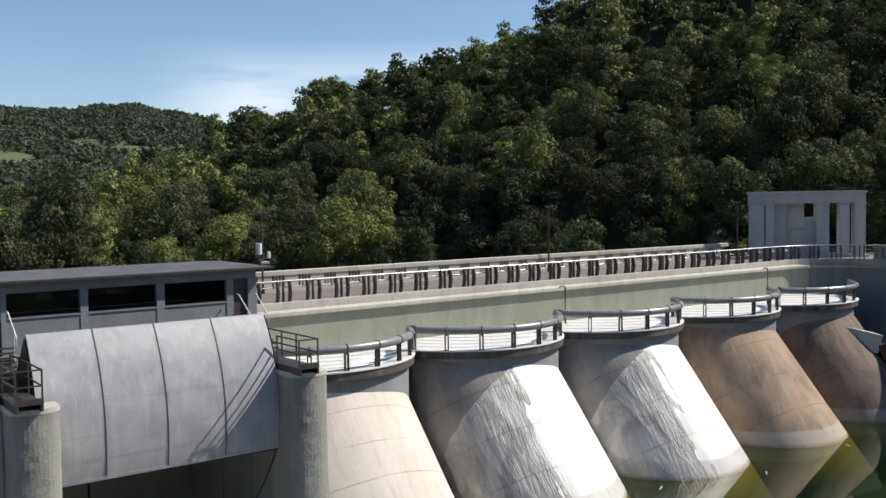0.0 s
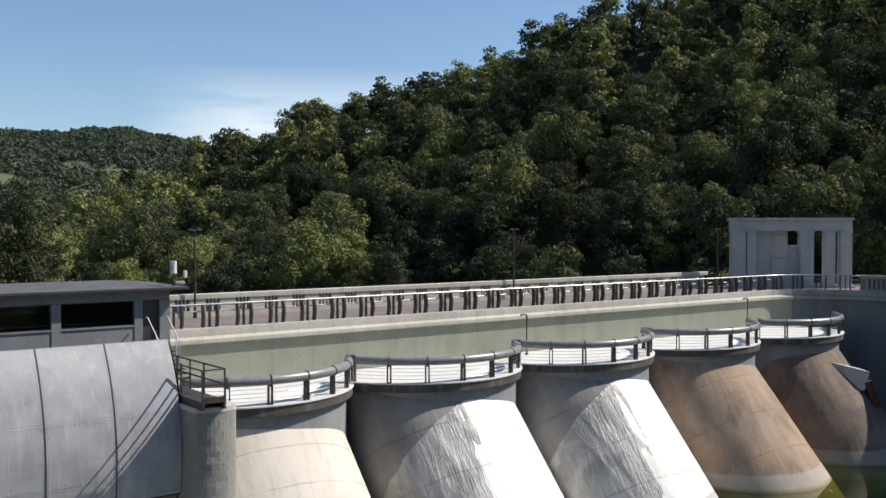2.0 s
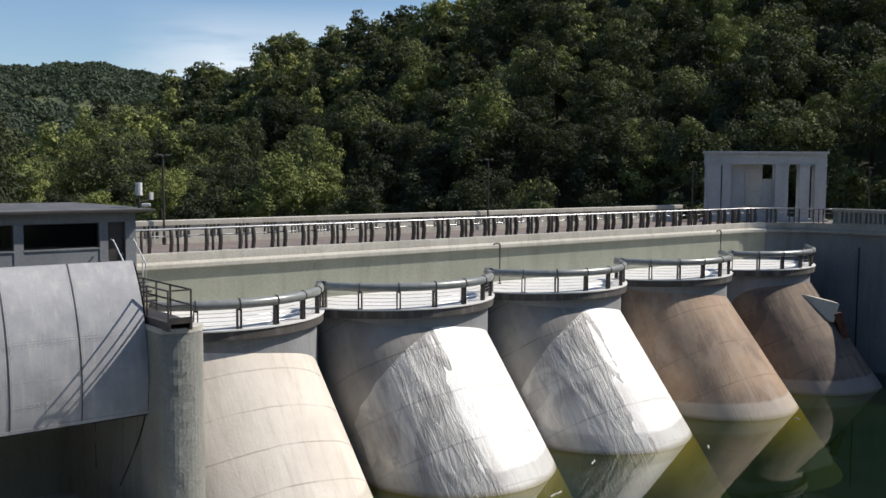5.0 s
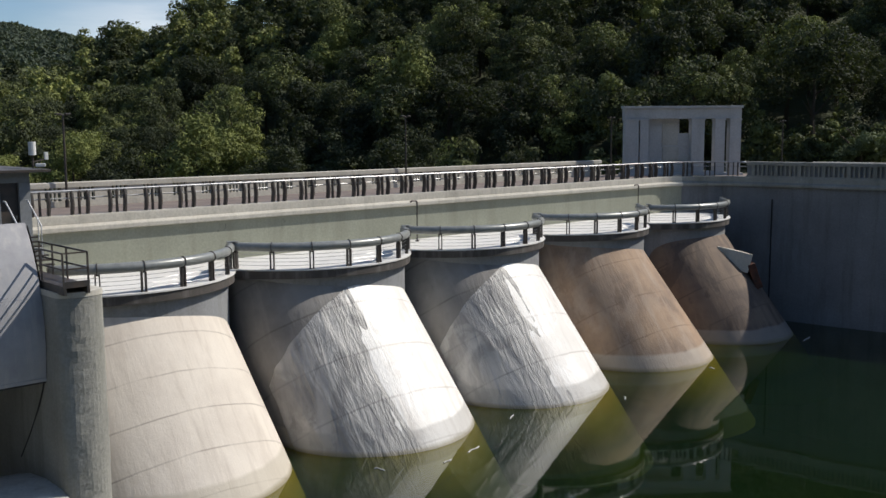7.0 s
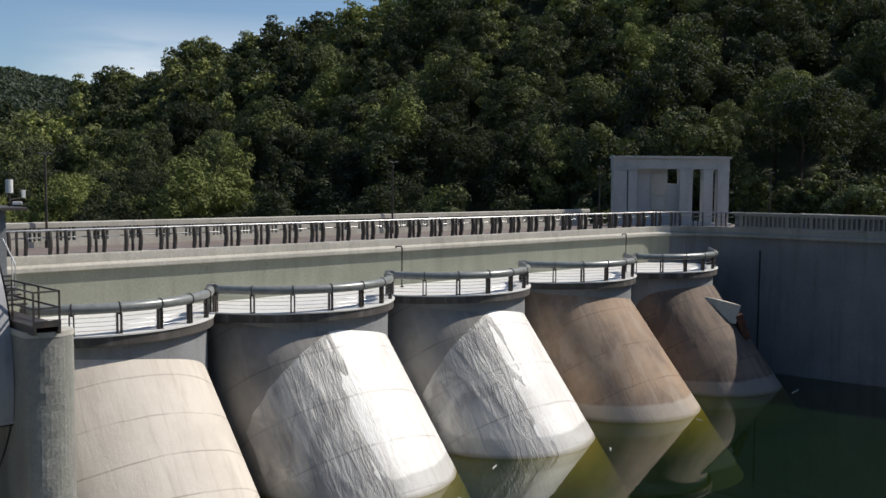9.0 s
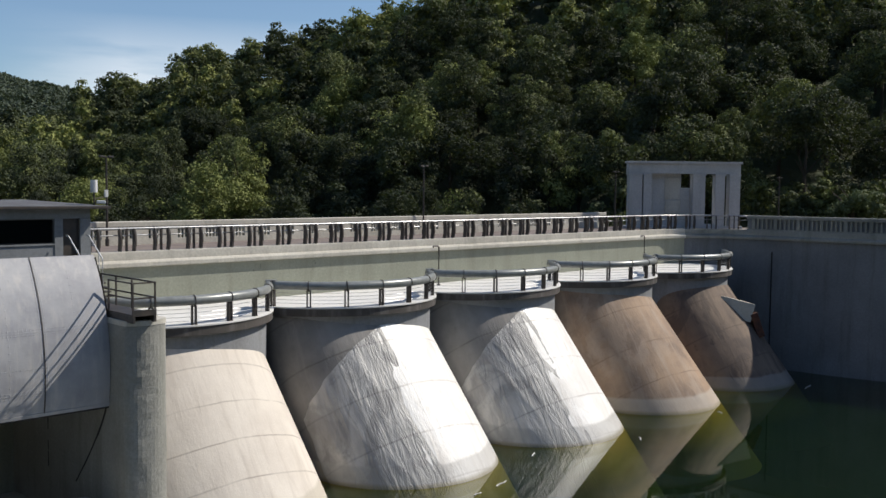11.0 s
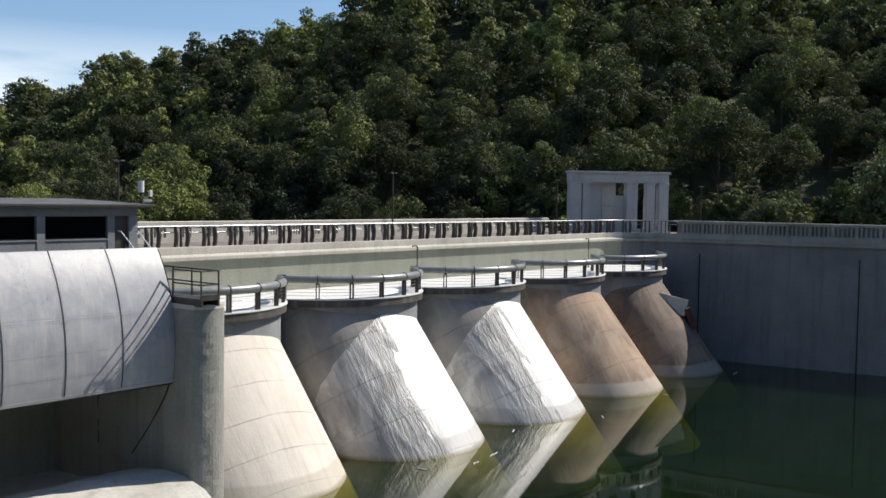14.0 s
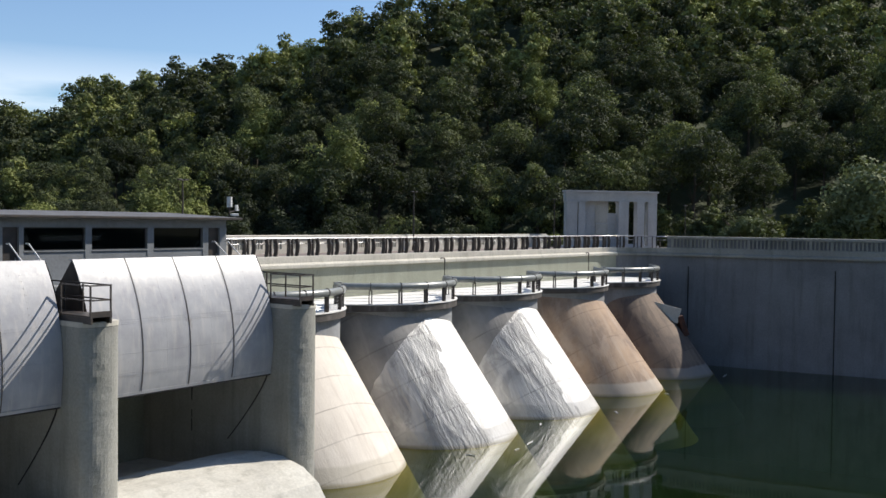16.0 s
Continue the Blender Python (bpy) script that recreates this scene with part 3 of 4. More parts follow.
# goosenecked vent pipes on the decks
for x in (42.4, 62.4):
    t = thing("vent_pipe", "slender dark gooseneck pipe on the deck", "pipe", "gooseneck pipes")
    pts = [(x, 42.1, DECK_Z), (x, 42.1, 9.58)] + [(x - 0.12 + 0.12 * math.cos(a), 42.1, 9.58 + 0.12 * math.sin(a)) for a in np.linspace(0.3, math.pi / 2, 4)]
    pts += [(x - 0.40, 42.1, 9.70), (x - 0.46, 42.1, 9.64)]
    part("pipe", tube(bmesh.new(), pts, 0.045, 8), M_DARK, t, smooth=True)
    part("flange", rod(bmesh.new(), (x, 42.1, DECK_Z), (x, 42.1, DECK_Z + 0.05), 0.11, 12), M_DARK, t)

# ---- crest railing ----
def fin():
    """One bowed steel bracket, set across the run of the rail."""
    bm = bmesh.new()
    rows = []
    for k in range(9):
        z = 1.0 * k / 8
        bow = 0.10 * math.sin(math.pi * k / 8)
        rows.append((-0.14 - bow, 0.10 - bow * 0.6, z))
    for sx in (-0.035, 0.035):
        rows_v = [[bm.verts.new((sx, y, z)) for y in (a, b)] for a, b, z in rows]
        for p, q in zip(rows_v, rows_v[1:]):
            bm.faces.new((p[0], p[1], q[1], q[0]))
    vs = list(bm.verts)
    h = len(vs) // 2
    lo, hi = vs[:h], vs[h:]
    for e in range(0, h - 2, 2):
        bm.faces.new((lo[e], lo[e + 2], hi[e + 2], hi[e]))
        bm.faces.new((lo[e + 1], hi[e + 1], hi[e + 3], lo[e + 3]))
    bm.faces.new((lo[-2], lo[-1], hi[-1], hi[-2]))
    bm.faces.new((lo[0], hi[0], hi[1], lo[1]))
    return bm


RUN = [p for p in CREST if p[0] > -41]
crest_rail = thing("crest_railing", "dark bracketed steel railing with pale top rail along the road", "railing")
inner = offset(RUN, -0.16)
FIN = BAR = None
spots = [s for s in along(inner, 1.64, 61.2)]
for p, h in spots:
    if p.y < 39.2:
        continue
    for dx in (-0.33, 0.33):
        m = pose(p.x + dx * math.cos(h), p.y + dx * math.sin(h), KERB_Z, 0, 0, math.degrees(h))
        if FIN is None:
            FIN = part("bracket", fin(), M_DARK, crest_rail)
            FIN.matrix_basis = m
        else:
            clone(FIN, m, crest_rail)
    m = pose(p.x, p.y, KERB_Z, 0, 0, math.degrees(h))
    if BAR is None:
        BAR = part("post", box(bmesh.new(), (0, 0.0, 0.5), (0.07, 0.14, 1.0), 0.006), M_DARK, crest_rail)
        BAR.matrix_basis = m
    else:
        clone(BAR, m, crest_rail)
path3 = [(p.x, p.y) for p, _ in along(inner, 0.5, 61.0) if p.y > 38.8]
part("top_rail", tube(bmesh.new(), [(x, y, RAIL_Z - 0.06) for x, y in path3], 0.06, 8), M_GALV, crest_rail, "pale galvanised top rail", smooth=True)
part("middle_rail", tube(bmesh.new(), [(x, y, KERB_Z + 0.70) for x, y in path3], 0.03, 6), M_GALV, crest_rail, "thin galvanised middle rail", smooth=True)

# ---- parapets: the far side of the road, and the water side of the wing ----
WINGRUN = [(p.x, p.y) for p, _ in along(inner, 0.8, 61.0) if -20 < p.y < 39.2]
BACK = [(-40.0, 49.2), (20, 49.2), (45.0, 49.2), (67.3, 49.2)]
BACK2 = [(79.4, 38.2), (80.0, 32.0), (81.0, 26.0), (82.2, 18.0), (84.2, 6.0), (88.0, -12.0)]
for run, first, wing, z0, z1 in ((BACK, 55.0, False, 10.22, 10.86), (BACK2, 0.6, False, 10.12, 10.62), (WINGRUN, 0.5, True, 10.14, 10.86)):
    par = thing("parapet", "pale concrete parapet with grouped baluster openings", "parapet", "parapets of the road")
    # the wing's run takes the darker pier colour to stand for its shade
    skin, high = (M_PIER if wing else M_COPE), z1 - z0 - 0.003
    part("base", sweep(bmesh.new(), run, [(0.12, 9.35), (0.12, z0), (-0.12, z0), (-0.12, 9.35)]), skin, par)
    part("top_rail", sweep(bmesh.new(), run, [(0.16, z1), (0.16, z1 + 0.22), (0.10, z1 + 0.26), (-0.10, z1 + 0.26), (-0.16, z1 + 0.22), (-0.16, z1)]), skin, par)
    if wing:
        # added thin panel: keeps sun from passing between the wing's balusters
        part("rear_panel", sweep(bmesh.new(), run, [(-0.055, z0 - 0.02), (-0.055, z1 + 0.02), (-0.095, z1 + 0.02), (-0.095, z0 - 0.02)]), M_WING_SHADE, par, "dark panel added behind the balusters to block sun")
    slab = stick = None
    for p, h in along(run, 1.64, first):
        m = pose(p.x, p.y, z0, 0, 0, math.degrees(h))
        if slab is None:
            slab = part("panel", box(bmesh.new(), (0, 0, high / 2), (0.24 if wing else 0.86, 0.2, high)), skin, par)
            slab.matrix_basis = m
        else:
            clone(slab, m, par)
        for k in ((-0.48, -0.16, 0.16, 0.48) if wing else (-0.2, 0.0, 0.2)):
            d = 0.82 + k
            m = pose(p.x + d * math.cos(h), p.y + d * math.sin(h), z0, 0, 0, math.degrees(h))
            if stick is None:
                stick = part("baluster", box(bmesh.new(), (0, 0, high / 2), (0.12 if wing else 0.08, 0.12, high)), skin, par)
                stick.matrix_basis = m
            else:
                clone(stick, m, par)


# ---- street lamps ----
def build_lamp():
    t = thing("street_lamp", "dark slender street lamp with flat head beside the road", "street lamp", "lamps along the road")
    part("pole", rod(bmesh.new(), (0, 0, 0), (0, 0, 4.35), 0.065, 10, 0.045), M_DARK, t)
    part("base", rod(bmesh.new(), (0, 0, 0), (0, 0, 0.35), 0.10, 10), M_DARK, t)
    part("arm", rod(bmesh.new(), (-0.2, 0, 4.36), (0.2, 0, 4.36), 0.03, 8), M_DARK, t)
    for sx in (-1, 1):
        part("head", box(bmesh.new(), (sx * 0.22, 0, 4.40), (0.26, 0.22, 0.09), 0.03), M_DARK, t, "flat dark lamp head")
    return t


LAMPS = [(26.2, 48.8, 9.93), (47.4, 48.8, 9.93), (68.1, 48.8, 9.93), (80.0, 41.1, 9.6), (84.0, 16.0, 9.6)]
first = build_lamp()
first.location = LAMPS[0]
for p in LAMPS[1:]:
    copy_thing(first, pose(*p))

# ---- gates, piers and their platforms ----
PERIOD = 9.8
GX0, GX1 = 10.72, 19.45


def gate_y(z, out=0.0):
    """Front of the curved gate skin."""
    r = 6.2 + out
    return 34.0 + 6.2 - math.sqrt(max(0.01, r * r - (z - 6.9) ** 2))


def gate_strip(x0, x1, z0, z1, out0, out1, n=46):
    """A curved plate of the gate, between two depths."""
    bm = bmesh.new()
    zs = np.linspace(z0, z1, n)
    prof = [(gate_y(z, out1), z) for z in zs] + [(gate_y(z, out0), z) for z in zs[::-1]]
    a = [bm.verts.new((x0, y, z)) for y, z in prof]
    b = [bm.verts.new((x1, y, z)) for y, z in prof]
    n = len(prof)
    for k in range(n):
        bm.faces.new((a[k], a[(k + 1) % n], b[(k + 1) % n], b[k]))
    bm.faces.new(a[::-1])
    bm.faces.new(b)
    return bm


def rivets(rows, material, parent):
    """Many small domed heads: rows of (x, z)."""
    verts, faces = [], []
    for x, z in rows:
        y = gate_y(z)
        o = len(verts)
        r = 0.022
        for k in range(5):
            a = math.tau * k / 5
            verts.append((x + r * math.cos(a), gate_y(z + r * math.sin(a)) - 0.001, z + r * math.sin(a)))
        verts.append((x, y - 0.018, z))
        faces += [(o + k, o + (k + 1) % 5, o + 5) for k in range(5)]
    ob = raw("rivets", verts, faces, material, parent)
    ob["kind"] = "stuff"


def build_gate():
    t = thing("radial_gate", "curved pale grey riveted steel gate between piers", "sluice gate", "gates of the spillway")
    w = (GX1 - GX0) / 4
    for k in range(4):
        part("skin_plate", gate_strip(GX0 + k * w + 0.012, GX0 + (k + 1) * w - 0.012, 5.62, 10.55, -0.10, 0.0), M_GATE, t, smooth=False)
    for k in range(1, 4):
        x = GX0 + k * w
        part("joint_rib", gate_strip(x - 0.016, x + 0.016, 5.60, 10.56, -0.11, 0.02), M_DARK, t, "dark vertical joint rib")
    part("bottom_lip", gate_strip(GX0, GX1, 5.50, 5.615, -0.14, 0.02, 3), M_GATE, t)
    part("seal", gate_strip(GX0, GX1, 5.44, 5.496, -0.14, 0.0, 3), M_BLACK, t, "black rubber seal")
    for z in (6.30, 8.25):
        part("seam", gate_strip(GX0 + 0.05, GX1 - 0.05, z - 0.012, z + 0.012, -0.02, 0.008, 3), M_GATE, t)
    part("top_angle", box(bmesh.new(), ((GX0 + GX1) / 2, gate_y(10.55) + 0.10, 10.53), (GX1 - GX0, 0.18, 0.05), 0.006), M_GATE, t)
    for x in (GX0 - 0.03, GX1 + 0.03):
        bm = bmesh.new()
        zs = np.linspace(5.6, 10.5, 12)
        for sx in (-0.02, 0.02):
            vs = [bm.verts.new((x + sx, gate_y(z, -0.02), z)) for z in zs] + [bm.verts.new((x + sx, 38.0, 7.3)), bm.verts.new((x + sx, 38.0, 6.9))]
            bm.faces.new(vs)
        part("side_arm", bm, M_DARK, t, "dark steel side arm")
    rows = []
    for k in range(1, 4):
        for dx in (-0.08, 0.08):
            rows += [(GX0 + k * w + dx, z) for z in np.arange(5.8, 10.4, 0.11)]
    for k in range(4):
        rows += [(GX0 + (k + 0.5) * w, z) for z in np.arange(5.9, 10.3, 0.22)]
    for z in (6.22, 6.38, 7.1, 8.17, 8.33):
        rows += [(x, z) for x in np.arange(GX0 + 0.15, GX1 - 0.1, 0.12)]
    rivets(rows, M_GATE, t)
    return t


gate = build_gate()
for k in (1, 2):
    copy_thing(gate, pose(-PERIOD * k, 0, 0))


def build_pier():
    p = thing("pier", "tall weathered concrete pier with rounded nose", "pier", "piers of the spillway")
    xm, hw = 20.22, 0.76
    bm = bmesh.new()
    nose = [(-math.cos(q), 33.15 - 0.45 * math.sin(q)) for q in np.linspace(0, math.pi, 17)] + [(1, 33.72)]
    cols = [(xm - hw, 42.98)] + [(xm + hw * u, y) for u, y in nose] + [(xm + 0.24, 33.78), (xm + 0.24, 42.98)]
    zs = list(np.linspace(-6, 8.3, 70)) + [8.33]
    track = [(xm - hw - 0.01, 34.3 + 2.6 * f ** 1.25, 5.6 - 3.3 * f) for f in np.linspace(0, 1, 9)]
    part("seal_track", tube(bmesh.new(), track, 0.03, 6), M_BLACK, p, "dark curved seal track")
    part("joint", box(bmesh.new(), (xm - hw - 0.004, 39.4, 4.6), (0.02, 0.07, 4.6)), M_BLACK, p, "dark vertical joint")
    grid = []
    for j, z in enumerate(zs):
        d = 0.0
        row = []
        for x, y in cols:
            wob = 0.03 * noise.noise((x * 1.2, y * 1.2, z * 0.9)) + 0.022 * noise.noise((x * 3.0, y * 3.0, z * 3.4)) if j < 70 else 0.0
            k = 1 + d / hw
            row.append(bm.verts.new((xm + (x - xm) * k + wob, y - (d if y < 40 else 0) + wob, z)))
        grid.append(row)
    for a, b in zip(grid, grid[1:]):
        for i in range(len(cols) - 1):
            bm.faces.new((a[i], a[i + 1], b[i + 1], b[i]))
    bm.faces.new(grid[-1])
    part("shaft", bm, M_PIER, p)
    bm = prism(bmesh.new(), [(xm + (x - xm) * 1.015, y - (0.015 if y < 40 else 0)) for x, y in cols], 8.334, 8.5)
    part("cap", bm, M_COPE, p, "pale worn concrete pier cap")
    return p


pier = build_pier()
for k in (1, 2):
    copy_thing(pier, pose(-PERIOD * k, 0, 0))


def build_platform():
    """Steel gallery on the pier head."""
    t = thing("service_platform", "dark steel platform with angle railing on the pier", "platform", "platforms on the piers")
    x0, x1, y0, y1, z = 19.52, 20.36, 32.5, 36.6, 8.72
    part("grating", box(bmesh.new(), ((x0 + x1) / 2, (y0 + y1) / 2, z), (x1 - x0, y1 - y0, 0.06)), M_DARK, t)
    for x in (x0 + 0.05, x1 - 0.05):
        part("beam", box(bmesh.new(), (x, (y0 + y1) / 2, z - 0.145), (0.09, y1 - y0, 0.22), 0.01), M_DARK, t)
    part("toe_board", box(bmesh.new(), ((x0 + x1) / 2, y0 + 0.015, z + 0.10), (x1 - x0, 0.03, 0.14)), M_DARK, t)
    for x, y in ((x0 + 0.03, y0 + 0.04), (x1 - 0.03, y0 + 0.04), (x1 - 0.03, 34.2), (x1 - 0.03, 35.4), (x1 - 0.03, y1 - 0.05), (x0 + 0.03, 34.3)):
        part("post", box(bmesh.new(), (x, y, z + 0.545), (0.05, 0.05, 1.03)), M_DARK, t)
    for dz in (0.55, 1.05):
        part("rail", box(bmesh.new(), ((x0 + x1) / 2, y0 + 0.04, z + dz), (x1 - x0, 0.04, 0.05)), M_DARK, t)
        part("rail", box(bmesh.new(), (x1 - 0.03, (y0 + y1) / 2, z + dz), (0.04, y1 - y0, 0.05)), M_DARK, t)
        part("rail", box(bmesh.new(), (x0 + 0.03, y0 + 0.92, z + dz), (0.04, 1.8, 0.05)), M_DARK, t)
    return t


plat = build_platform()
for k in (1, 2):
    copy_thing(plat, pose(-PERIOD * k, 0, 0))

# stairs' handrails behind the gates
def build_handrail():
    t = thing("stair_handrail", "pair of pale slanted handrails beside the gate house door", "handrail", "stair handrails")
    for x in (19.95, 20.72):
        part("rail", tube(bmesh.new(), [(x, 38.65, 11.05), (x, 38.45, 11.05), (x, 37.3, 10.24), (x, 37.3, 9.0)], 0.03, 6), M_WHITE, t)
        part("post", rod(bmesh.new(), (x, 37.6, 9.1), (x, 37.6, 10.44), 0.02, 6), M_WHITE, t)
    bm = bmesh.new()
    for k in range(7):
        box(bm, (20.45, 38.3 - 0.24 * k, 9.75 - 0.14 * k), (0.9, 0.25, 0.05))
    part("steps", bm, M_DARK, t)
    return t


hand = build_handrail()
for k in (1, 2):
    copy_thing(hand, pose(-PERIOD * k, 0, 0))

# spillway sills under the gates
for k in range(3):
    dx = -PERIOD * k
    t = thing("spillway_sill", "rounded concrete spillway sill under the gate", "sill", "sills of the spillway")
    bm = bmesh.new()
    prof = [(30.6, -6), (30.6, -0.6), (30.8, 0.6), (31.3, 1.3), (32.2, 1.8), (33.4, 2.05), (34.8, 2.1), (36.2, 1.9), (37.6, 1.5), (39.0, 1.0), (41.0, 0.6), (42.9, 0.5), (42.9, -6)]
    xs = np.linspace(GX0 - 0.4 + dx, GX1 + 0.02 + dx, 24)
    rings = [[bm.verts.new((x, y + 0.05 * noise.noise((x, y, 1.0)), z + (0.06 * noise.noise((x * 0.8, y * 0.8, 2.0)) if z > -5 else 0))) for y, z in prof] for x in xs]
    for a, b in zip(rings, rings[1:]):
        for i in range(len(prof) - 1):
            bm.faces.new((a[i], a[i + 1], b[i + 1], b[i]))
    bm.faces.new(rings[0])
    bm.faces.new(rings[-1][::-1])
    part("crest", bm, M_SILL, t)
    part("rear_joint", box(bmesh.new(), (14.9 + dx, 42.985, 2.6), (0.10, 0.03, 6.4)), M_BLACK, t, "dark vertical wall joint")

# ---- gate house ----
house = thing("gate_house", "long low grey gate house with dark windows over the gates", "building")
HX0, HX1, HY0, HY1 = -10.5, 20.98, 38.9, 43.3
def hbox(name, x0, x1, y0, y1, z0, z1, mat=M_HOUSE, label="", parent=None, bevel=0.0):
    return part(name, box(bmesh.new(), ((x0 + x1) / 2, (y0 + y1) / 2, (z0 + z1) / 2), (x1 - x0, y1 - y0, z1 - z0), bevel), mat, parent or house, label)


hbox("bridge_slab", HX0, HX1, 37.9, HY1, 8.9, 9.38)
hbox("lintel", HX0, HX1, HY0, HY0 + 0.25, 11.68, 12.04)
hbox("rear_wall", HX0, HX1, HY1 - 0.2, HY1, 9.384, 11.02)
hbox("rear_lintel", HX0, HX1, HY1 - 0.2, HY1, 11.42, 12.04)
for x0, x1 in ((HX0, 3.0), (5.6, 6.1), (8.2, 12.6), (13.7, 14.1), (17.2, HX1)):
    hbox("rear_pier", x0, x1, HY1 - 0.2, HY1, 11.024, 11.416)
hbox("end_wall", HX1 - 0.22, HX1, HY0 + 0.254, HY1 - 0.204, 9.384, 12.04)
hbox("end_wall", HX0, HX0 + 0.22, HY0 + 0.254, HY1 - 0.204, 9.384, 12.04)
for k in range(4):
    dx = -PERIOD * k
    opens = [(10.97, 13.62), (13.91, 16.61), (16.94, 19.61)]
    for (a, b_), nxt in zip(opens, (13.91, 16.94, 19.92)):
        if a + dx < HX0 + 0.3:
            continue
        hbox("apron_wall", a + dx, b_ + dx, HY0, HY0 + 0.25, 9.384, 10.70)
        hbox("column", b_ + dx, nxt + dx, HY0 - 0.03, HY0 + 0.25, 9.384, 11.676)
        w = thing("window", "", "")
        w.parent = house
        w["label"] = "wide dark window with thin frame"
        hbox("sill", a + dx, b_ + dx, HY0 - 0.04, HY0 + 0.25, 10.704, 10.76, M_HOUSE, parent=w)
        hbox("pane", a + dx + 0.04, b_ + dx - 0.04, HY0 + 0.12, HY0 + 0.13, 10.80, 11.64, M_GLASS, parent=w)
        bm = bmesh.new()
        for z in (10.78, 11.66):
            box(bm, ((a + b_) / 2 + dx, HY0 + 0.12, z), (b_ - a - 0.01, 0.06, 0.035))
        for x in (a + 0.02, b_ - 0.02):
            box(bm, (x + dx, HY0 + 0.12, 11.22), (0.035, 0.055, 0.84))
        part("frame", bm, M_DARK, w)
    if 19.92 + dx > HX0:
        d = hbox("door", 19.92 + dx, 20.58 + dx, HY0 + 0.10, HY0 + 0.15, 9.384, 11.676, M_DARK, "dark recessed door")
        hbox("handle", 20.45 + dx, 20.51 + dx, HY0 + 0.05, HY0 + 0.097, 10.35, 10.5, M_GALV, parent=d)
        hbox("column", 20.58 + dx, (20.98 if k == 0 else 20.765) + dx, HY0 - 0.03, HY0 + 0.25, 9.384, 11.676)
# roof: low hipped slab with a projecting edge
bm = bmesh.new()
e = [(HX0 - 0.5, 38.5), (21.55, 38.5), (21.55, 43.9), (HX0 - 0.5, 43.9)]
lo = [bm.verts.new((x, y, 12.045)) for x, y in e]
ed = [bm.verts.new((x, y, 12.16)) for x, y in e]
ri = [bm.verts.new(v) for v in ((HX0 + 1.6, 41.2, 12.36), (19.4, 41.2, 12.36))]
bm.faces.new(lo)
for k in range(4):
    bm.faces.new((lo[k], lo[(k + 1) % 4], ed[(k + 1) % 4], ed[k]))
bm.faces.new((ed[0], ed[1], ri[1], ri[0]))
bm.faces.new((ed[2], ed[3], ri[0], ri[1]))
bm.faces.new((ed[1], ed[2], ri[1]))
bm.faces.new((ed[3], ed[0], ri[0]))
roof = part("roof", bm, M_ROOF, house, "dark grey felted roof")
part("gutter", box(bmesh.new(), (5.5, 38.47, 12.10), (32.2, 0.05, 0.10), 0.015), M_DARK, roof)

# weather mast on the roof's corner
mast = thing("weather_mast", "slim mast with white box and camera on the gate house roof", "mast")
part("pole", rod(bmesh.new(), (21.1, 38.8, 12.12), (21.1, 38.8, 12.7), 0.035, 8), M_DARK, mast)
part("box", rod(bmesh.new(), (21.1, 38.8, 12.66), (21.1, 38.8, 13.14), 0.13, 12), M_WHITE, mast, "white cylindrical sensor housing")
part("camera_body", box(bmesh.new(), (21.33, 38.7, 12.3), (0.34, 0.13, 0.12), 0.03, -20), M_WHITE, mast, "white surveillance camera")
part("side_box", box(bmesh.new(), (21.62, 38.9, 12.62), (0.13, 0.12, 0.28), 0.02), M_WHITE, mast)
part("bracket", rod(bmesh.new(), (21.1, 38.8, 12.42), (21.62, 38.9, 12.5), 0.02, 6), M_DARK, mast)

# ---- memorial portico ----
mon = thing("memorial", "white rendered memorial portico with pillars and plaque", "memorial")
MT = -41.0
def mbox(name, u0, u1, v0, v1, z0, z1, mat=M_MON, label="", parent=None, bevel=0.015):
    """u runs left from the right front corner, v goes back."""
    u0, u1 = u0 * 0.933, u1 * 0.933
    m = Matrix.Translation((74.8, 41.6, 0)) @ Matrix.Rotation(radians(MT), 4, "Z")
    c = m @ Vector((-(u0 + u1) / 2, (v0 + v1) / 2, (z0 + z1) / 2))
    return part(name, box(bmesh.new(), c, (u1 - u0, v1 - v0, z1 - z0), bevel, MT), mat, parent or mon, label)


mbox("plinth", -0.1, 9.7, -0.1, 1.5, 9.3, 10.1)
for u0, u1 in ((0.10, 1.02), (1.42, 2.22), (3.10, 4.15), (7.66, 8.36), (8.46, 9.58)):
    p = mbox("pillar", u0, u1, 0.02, 0.80, 10.104, 14.06)
    mbox("capital", u0 - 0.05, u1 + 0.05, -0.03, 0.85, 14.064, 14.20, parent=p)
mbox("rear_wall", 4.95, 7.66, 0.75, 0.98, 10.104, 14.2)
mbox("rear_wall", 4.15, 4.95, 0.75, 0.98, 10.104, 13.1)
mbox("rear_wall", 8.36, 8.46, 0.5, 0.98, 10.104, 14.2)
mbox("beam", 0.06, 9.62, 0.12, 0.90, 14.204, 14.98)
mbox("cornice", -0.04, 9.72, -0.06, 1.0, 14.984, 15.16)
mbox("sill", 2.22, 3.10, 0.1, 0.75, 10.104, 10.26)
mbox("plaque", 5.05, 6.35, 0.69, 0.746, 12.2, 13.9, M_COPE, "grey framed stone plaque")
mbox("plaque_base", 5.0, 6.3, 0.63, 0.746, 11.1, 12.1, M_SILL, "yellowed stone panel")

